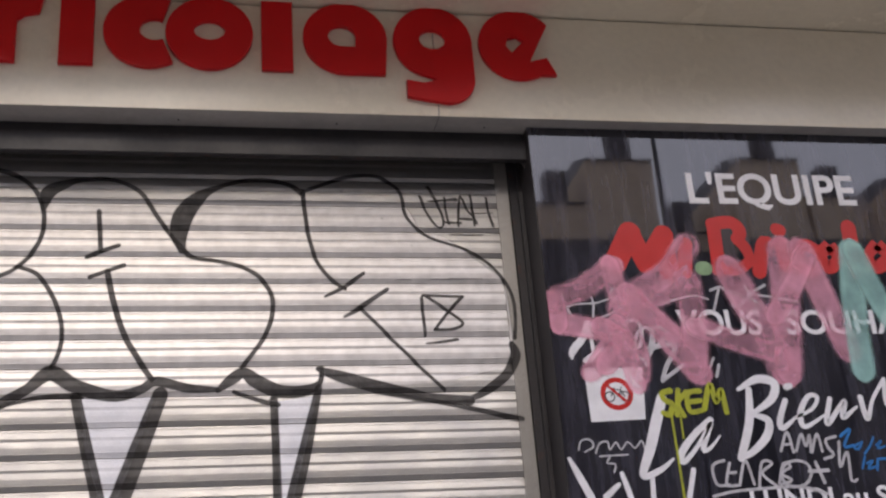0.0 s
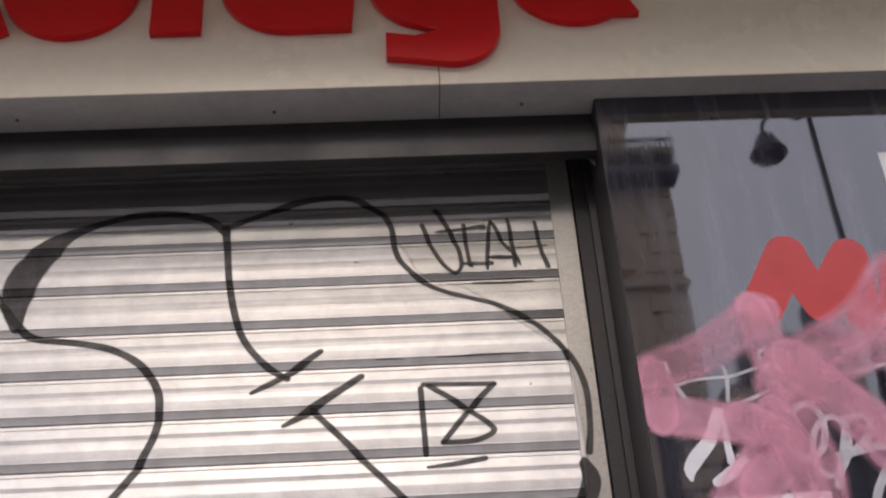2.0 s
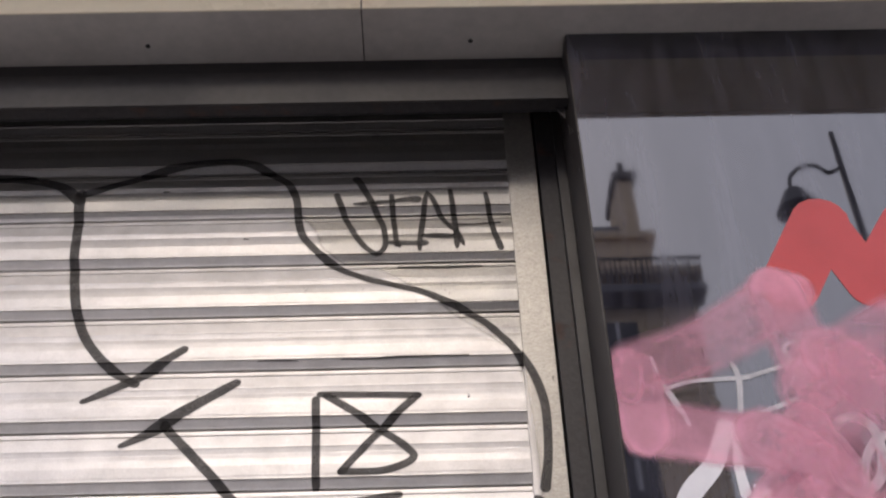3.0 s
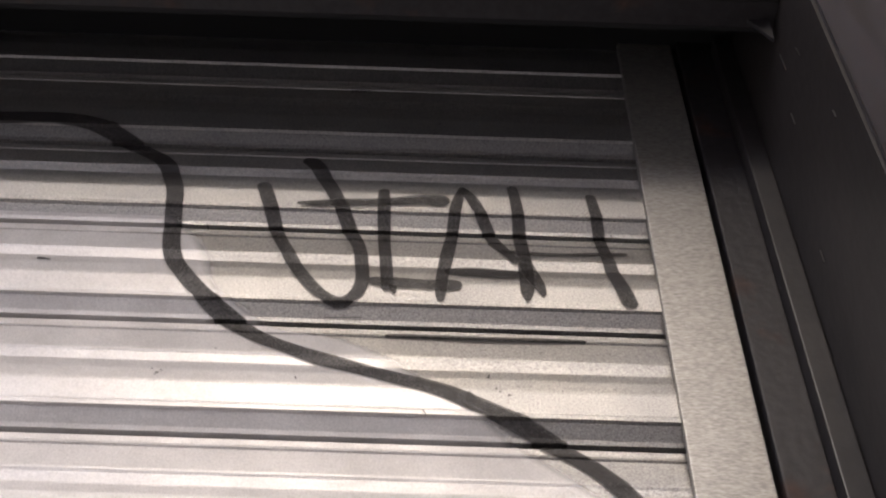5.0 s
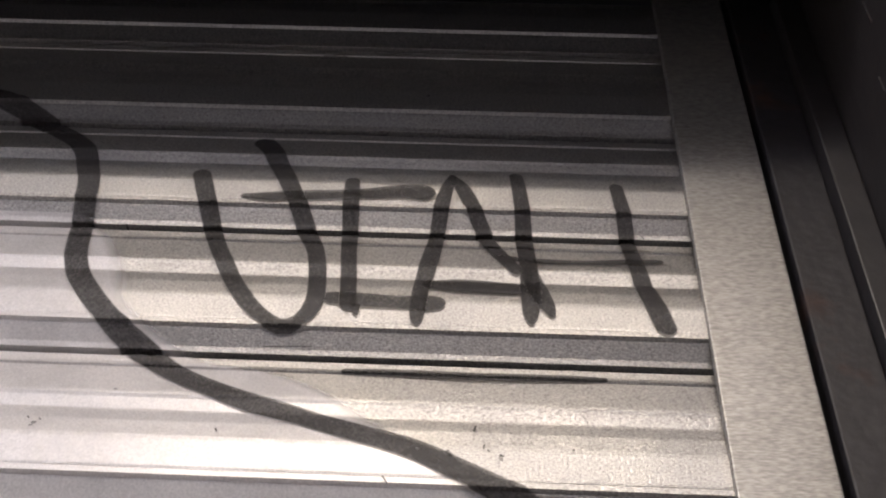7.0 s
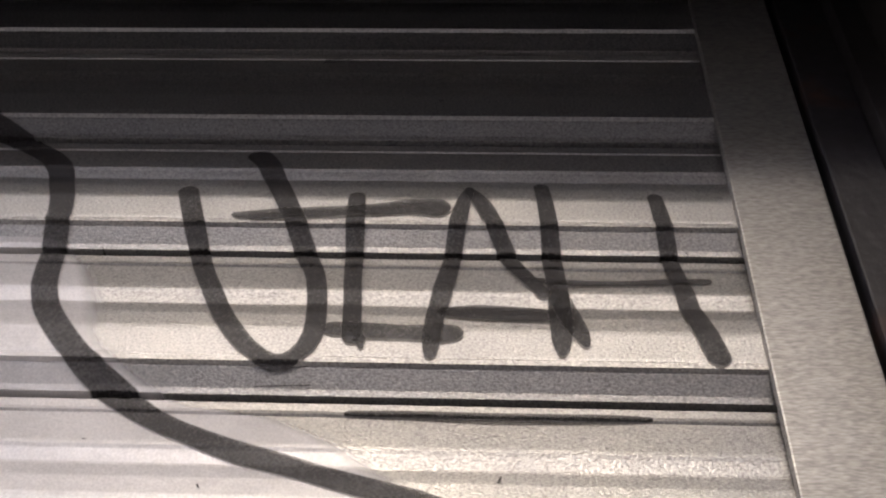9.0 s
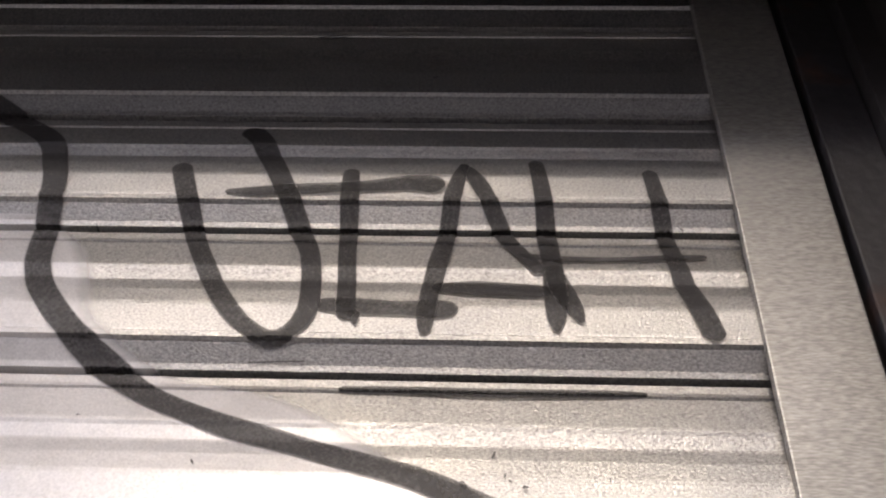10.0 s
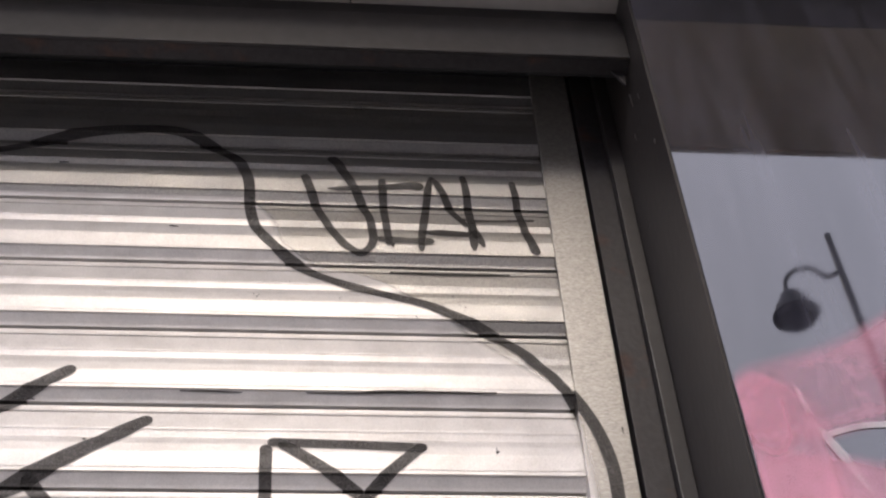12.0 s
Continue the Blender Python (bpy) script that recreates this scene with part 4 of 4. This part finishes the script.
panel_stroke("marker_tag", WHITE, [(0.111, 1.352, 0.0120), (0.137, 1.296, 0.0230), (0.171, 1.221, 0.0260)], 1.5)
panel_stroke("marker_tag", WHITE, [(0.221, 1.223, 0.0230), (0.269, 1.262, 0.0150)], 1.5)
panel_stroke("marker_tag", WHITE, [(0.284, 1.298, 0.0150), (0.295, 1.257, 0.0190), (0.305, 1.216, 0.0190)], 1.5)
panel_stroke("marker_tag", WHITE, [(0.388, 1.291, 0.0160), (0.382, 1.213, 0.0180)], 1.5)
panel_stroke("marker_tag", WHITE, [(0.534, 1.302, 0.0180), (0.505, 1.209, 0.0190)], 1.5)
panel_stroke("marker_tag", CHALK, [(0.147, 1.381, 0.0060), (0.158, 1.410, 0.0050), (0.188, 1.414, 0.0060), (0.199, 1.391, 0.0060), (0.167, 1.373, 0.0050)], 1.6)
panel_stroke("marker_tag", CHALK, [(0.204, 1.368, 0.0060), (0.221, 1.400, 0.0060), (0.249, 1.405, 0.0060), (0.254, 1.378, 0.0060), (0.278, 1.403, 0.0060), (0.293, 1.377, 0.0050), (0.318, 1.403, 0.0060), (0.342, 1.382, 0.0060), (0.368, 1.406, 0.0050), (0.375, 1.377, 0.0060)], 1.6)
panel_stroke("marker_tag", CHALK, [(0.216, 1.357, 0.0060), (0.314, 1.360, 0.0060)], 1.6)
panel_stroke("marker_tag", CHALK, [(0.250, 1.352, 0.0060), (0.238, 1.334, 0.0060), (0.266, 1.329, 0.0060), (0.259, 1.303, 0.0060)], 1.6)
panel_stroke("marker_tag", CHALK, [(0.858, 1.358, 0.0100), (0.892, 1.422, 0.0100), (0.903, 1.353, 0.0100)], 1.6)
panel_stroke("marker_tag", CHALK, [(0.871, 1.379, 0.0080), (0.900, 1.380, 0.0080)], 1.6)
panel_stroke("marker_tag", CHALK, [(0.914, 1.356, 0.0100), (0.943, 1.414, 0.0110), (0.952, 1.371, 0.0100), (0.973, 1.410, 0.0100), (0.967, 1.351, 0.0100)], 1.6)
panel_stroke("marker_tag", CHALK, [(0.971, 1.351, 0.0100), (1.001, 1.413, 0.0100), (1.009, 1.353, 0.0100)], 1.6)
panel_stroke("marker_tag", CHALK, [(1.068, 1.403, 0.0110), (1.030, 1.392, 0.0100), (1.033, 1.365, 0.0110), (1.048, 1.339, 0.0100), (1.012, 1.326, 0.0110)], 1.6)
panel_stroke("marker_tag", CHALK, [(1.077, 1.383, 0.0110), (1.064, 1.297, 0.0100), (1.100, 1.347, 0.0100), (1.095, 1.250, 0.0100), (1.117, 1.253, 0.0080)], 1.6)
panel_stroke("marker_tag", CHALK, [(0.647, 1.331, 0.0100), (0.604, 1.313, 0.0100), (0.609, 1.252, 0.0100), (0.653, 1.249, 0.0100)], 1.6)
panel_stroke("marker_tag", CHALK, [(0.665, 1.321, 0.0110), (0.643, 1.251, 0.0100), (0.680, 1.246, 0.0100)], 1.6)
panel_stroke("marker_tag", CHALK, [(0.651, 1.287, 0.0100), (0.682, 1.290, 0.0100)], 1.6)
panel_stroke("marker_tag", CHALK, [(0.688, 1.246, 0.0100), (0.722, 1.329, 0.0100), (0.741, 1.248, 0.0100)], 1.6)
panel_stroke("marker_tag", CHALK, [(0.757, 1.238, 0.0100), (0.781, 1.321, 0.0100), (0.817, 1.316, 0.0100), (0.776, 1.283, 0.0100), (0.821, 1.239, 0.0110)], 1.6)
panel_stroke("marker_tag", CHALK, [(0.829, 1.243, 0.0100), (0.858, 1.315, 0.0100), (0.882, 1.303, 0.0100), (0.845, 1.281, 0.0100), (0.877, 1.257, 0.0100), (0.829, 1.243, 0.0100)], 1.6)
panel_stroke("marker_tag", CHALK, [(0.947, 1.285, 0.0120), (1.016, 1.287, 0.0130)], 1.6)
panel_stroke("marker_tag", CHALK, [(0.976, 1.315, 0.0120), (0.995, 1.247, 0.0130)], 1.6)
panel_stroke("marker_tag", CHALK, [(0.590, 1.212, 0.0100), (0.664, 1.226, 0.0100), (0.787, 1.233, 0.0100), (0.909, 1.233, 0.0100), (0.998, 1.207, 0.0100)], 1.6)
panel_stroke("marker_tag", CHALK, [(0.953, 1.277, 0.0110), (0.940, 1.255, 0.0110), (0.919, 1.240, 0.0100), (0.889, 1.235, 0.0100), (0.862, 1.242, 0.0100), (0.847, 1.258, 0.0110), (0.843, 1.281, 0.0100), (0.856, 1.303, 0.0100), (0.877, 1.318, 0.0100), (0.907, 1.323, 0.0100), (0.935, 1.317, 0.0100), (0.950, 1.301, 0.0100), (0.953, 1.277, 0.0110)], 1.6)
panel_stroke("marker_tag", BLUE, [(1.087, 1.403, 0.0110), (1.126, 1.426, 0.0110), (1.094, 1.367, 0.0100), (1.129, 1.370, 0.0110)], 3)
panel_stroke("marker_tag", BLUE, [(1.154, 1.377, 0.0090), (1.129, 1.364, 0.0090), (1.144, 1.356, 0.0090), (1.163, 1.381, 0.0080)], 3)
panel_stroke("marker_tag", BLUE, [(1.209, 1.396, 0.0080), (1.187, 1.364, 0.0080), (1.165, 1.341, 0.0090)], 3)
panel_stroke("marker_tag", BLUE, [(1.213, 1.368, 0.0080), (1.236, 1.383, 0.0080), (1.215, 1.358, 0.0080), (1.244, 1.363, 0.0080)], 3)
panel_stroke("marker_tag", BLUE, [(1.162, 1.330, 0.0080), (1.144, 1.289, 0.0080)], 3)
panel_stroke("marker_tag", BLUE, [(1.165, 1.306, 0.0080), (1.188, 1.315, 0.0080), (1.165, 1.288, 0.0080), (1.191, 1.293, 0.0090)], 3)
panel_stroke("marker_tag", BLUE, [(1.208, 1.320, 0.0090), (1.198, 1.283, 0.0090)], 3)
panel_stroke("marker_tag", BLUE, [(1.208, 1.320, 0.0090), (1.239, 1.321, 0.0090)], 3)
panel_stroke("spray_tag", LIME, [(0.493, 1.575, 0.0210), (0.464, 1.568, 0.0200), (0.468, 1.544, 0.0200), (0.494, 1.528, 0.0200), (0.480, 1.492, 0.0210), (0.457, 1.499, 0.0180)], 5)
panel_stroke("spray_tag", LIME, [(0.522, 1.577, 0.0180), (0.506, 1.490, 0.0180)], 5)
panel_stroke("spray_tag", LIME, [(0.550, 1.570, 0.0180), (0.515, 1.531, 0.0180), (0.530, 1.487, 0.0180)], 5)
panel_stroke("spray_tag", LIME, [(0.599, 1.573, 0.0190), (0.555, 1.564, 0.0180), (0.553, 1.503, 0.0180), (0.596, 1.504, 0.0180)], 5)
panel_stroke("spray_tag", LIME, [(0.554, 1.534, 0.0180), (0.596, 1.539, 0.0180)], 5)
panel_stroke("spray_tag", LIME, [(0.607, 1.509, 0.0200), (0.640, 1.595, 0.0200), (0.654, 1.532, 0.0200), (0.678, 1.576, 0.0180), (0.685, 1.496, 0.0190)], 5)
panel_stroke("spray_tag", LIME, [(0.485, 1.485, 0.0080), (0.486, 1.374, 0.0080), (0.487, 1.210, 0.0080)], 5)
panel_stroke("spray_tag", LIME, [(0.517, 1.484, 0.0060), (0.516, 1.410, 0.0060)], 5)

# ---- across the street, seen mirrored in the panel; two far houses only block sky ----
house = thing("apartment_house", "limestone corner apartment house with cornice and tall chimney", "house")
HX0, HX1, HY, HD = 0.6, 7.15, -24.8, 12
part("wall", box(HX0, HX1, HY - HD, HY, 13.2, 21.0), STONE, house)
# dark brown below 13.2, limestone above
part("lower_wall", box(HX0, HX1, HY - HD, HY, GROUND, 13.2), BRICK, house, "dark brown lower storeys")
part("ground_floor", box(HX0 - 0.02, HX1 + 0.02, HY - 1, HY + 0.15, GROUND, 4.2), IRON, house, "dark shop fronts")
for z in (6.9, 10.2, 13.1, 17.0):
    part("string_course", box(HX0 - 0.1, HX1 + 0.12, HY - HD, HY + 0.2, z, z + 0.22, 0.03), STONE, house)
part("balcony", box(HX0 - 0.2, HX1 + 0.25, HY + 0.001, HY + 0.8, 20.2, 20.45, 0.04), SLATE, house, "dark balcony slab")
for i in range(52):
    x = HX1 + 0.15 - i * 0.14
    part("baluster", box(x - 0.02, x + 0.02, HY + 0.72, HY + 0.76, 20.45, 21.3), IRON, house)
part("hand_rail", box(HX0 - 0.2, HX1 + 0.25, HY + 0.70, HY + 0.78, 21.3, 21.36), IRON, house)
part("cornice", box(HX0 - 0.3, HX1 + 0.3, HY - HD, HY + 0.5, 21.0, 21.3, 0.08), STONE, house)
part("attic", box(HX0, HX1 - 0.85, HY - HD, HY - 0.05, 21.3, 22.6, 0.05), STONE, house)
part("attic_cap", box(HX0 - 0.1, HX1 - 0.70, HY - HD, HY + 0.12, 22.6, 22.85, 0.05), STONE, house)
part("roof", extrude_profile([(HY - 0.1, 22.85), (HY - 1.3, 24.2), (HY - HD, 24.6), (HY - HD, 22.85)], HX0, HX1 - 1.1), SLATE, house)
stack = part("chimney", box(HX1 - 1.45, HX1 - 0.95, HY - 2.2, HY - 0.5, 22.85, 25.3, 0.05), STONE, house)
part("chimney_cap", box(HX1 - 1.55, HX1 - 0.85, HY - 2.35, HY - 0.38, 25.3, 25.6, 0.05), BRICK, stack)
for k in range(4):
    bm = bmesh.new()
    bmesh.ops.create_cone(bm, cap_ends=True, segments=12, radius1=0.12, radius2=0.09, depth=0.5)
    bmesh.ops.translate(bm, verts=bm.verts, vec=(HX1 - 1.2, HY - 0.65 - 0.42 * k, 25.85))
    part("chimney_pot", bm, BRICK, stack)
for z in (4.7, 7.7, 10.9, 14.0, 17.7):
    for i in range(3):
        x = HX1 - 2.15 - i * 2.1
        w = part("window", box(x - 0.75, x + 0.75, HY - 0.01, HY + 0.09, z - 0.12, z + 2.15, 0.03), STONE, house)
        part("pane", box(x - 0.52, x + 0.52, HY + 0.08, HY + 0.10, z, z + 2.0), PANE, w)
        part("glazing_bar", box(x - 0.05, x + 0.05, HY + 0.095, HY + 0.13, z, z + 2.0), WHITE, w)
        part("rail", box(x - 0.52, x + 0.52, HY + 0.14, HY + 0.18, z + 0.05, z + 0.75), IRON, w)
        part("sill", box(x - 0.9, x + 0.9, HY + 0.092, HY + 0.32, z - 0.25, z - 0.10, 0.03), STONE, w)
for i in range(28):
    z = 4.3 + i * 0.6
    part("quoin", box(HX1 - 0.95 + 0.2 * (i % 2), HX1 + 0.08, HY - 0.5, HY + 0.08, z, z + 0.52, 0.04), STONE, house)

# the first two are never seen: added to block low sky and darken the shutter's top
for x0, x1, y, low, h in ((-60, -26, -44, 17.0, 22.0), (-25.8, -0.5, -44, 17.0, 21.5), (12.8, 14.9, -40.5, 20.4, 22.0), (15.0, 18.0, -40.5, 20.4, 24.1), (18.3, 22.0, -44, 21.4, 22.3), (22.1, 24.9, -40.5, 20.5, 24.3), (25.1, 27.7, -40.5, 20.5, 22.5), (27.9, 60, -38, 19.8, 22.2)):
    far = thing("far_house", "beige far town house, mirrored in the panel or added to block low sky", "house", "far houses")
    part("wall", box(x0, x1, y - 8, y, low, h), STONE, far)
    part("lower_wall", box(x0, x1, y - 8, y, GROUND, low), BRICK, far, "dark brown lower storeys")
    part("shop_level", box(x0 + 0.05, x1 - 0.05, y + 0.001, y + 0.3, GROUND, 3.4), IRON, far)
    part("roof", extrude_profile([(y + 0.2, h), (y - 1.5, h + 0.7), (y - 8, h + 0.9), (y - 8, h)], x0, x1), SLATE, far)
    part("chimney", box(x1 - 1.5, x1 - 0.6, y - 1.4, y - 0.6, h + 0.2, h + 1.9, 0.04), BRICK, far)
    for zz in range(max(1, int((h - 4.5) / 2.9))):
        for i in range(int((x1 - x0 - 0.8) / 2.2)):
            part("window", box(x0 + 0.8 + i * 2.2, x0 + 1.9 + i * 2.2, y, y + 0.06, 4.2 + zz * 2.9, 6.1 + zz * 2.9), PANE, far)

lamp = thing("street_lamp", "black iron street lamp with a hanging round luminaire", "street lamp")
LX, LY = 1.57, -2.43
bm = bmesh.new()
bmesh.ops.create_cone(bm, cap_ends=True, segments=16, radius1=0.033, radius2=0.012, depth=4.57 - GROUND)
bmesh.ops.translate(bm, verts=bm.verts, vec=(LX, LY, (4.57 + GROUND) / 2))
part("pole", bm, IRON, lamp, smooth=True)
cu = bpy.data.curves.new("arm", "CURVE")
cu.dimensions, cu.bevel_depth, cu.bevel_resolution = "3D", 0.009, 3
sp = cu.splines.new("POLY")
way = [(LX - 0.01, 4.37), (LX - 0.06, 4.345), (LX - 0.11, 4.385), (LX - 0.18, 4.37), (LX - 0.225, 4.31), (LX - 0.225, 4.24)]
line = smooth_line(way, 0.015)
sp.points.add(len(line) - 1)
for q, p in zip(sp.points, line):
    q.co = (p[0], LY, p[1], 1)
ob = new("arm", cu)
me = bpy.data.meshes.new_from_object(ob.evaluated_get(bpy.context.evaluated_depsgraph_get()))
bpy.data.objects.remove(ob)
me.materials.clear()
me.materials.append(IRON)
ob = new("arm", me)
ob.parent = lamp
bm = bmesh.new()
bmesh.ops.create_cone(bm, cap_ends=True, segments=32, radius1=0.084, radius2=0.036, depth=0.10)
bmesh.ops.translate(bm, verts=bm.verts, vec=(LX - 0.225, LY, 4.195))
part("luminaire", bm, IRON, lamp, smooth=False)
bm = bmesh.new()
bmesh.ops.create_cone(bm, cap_ends=True, segments=32, radius1=0.066, radius2=0.077, depth=0.02)
bmesh.ops.translate(bm, verts=bm.verts, vec=(LX - 0.225, LY, 4.1345))
part("diffuser", bm, PANE, lamp, smooth=False)
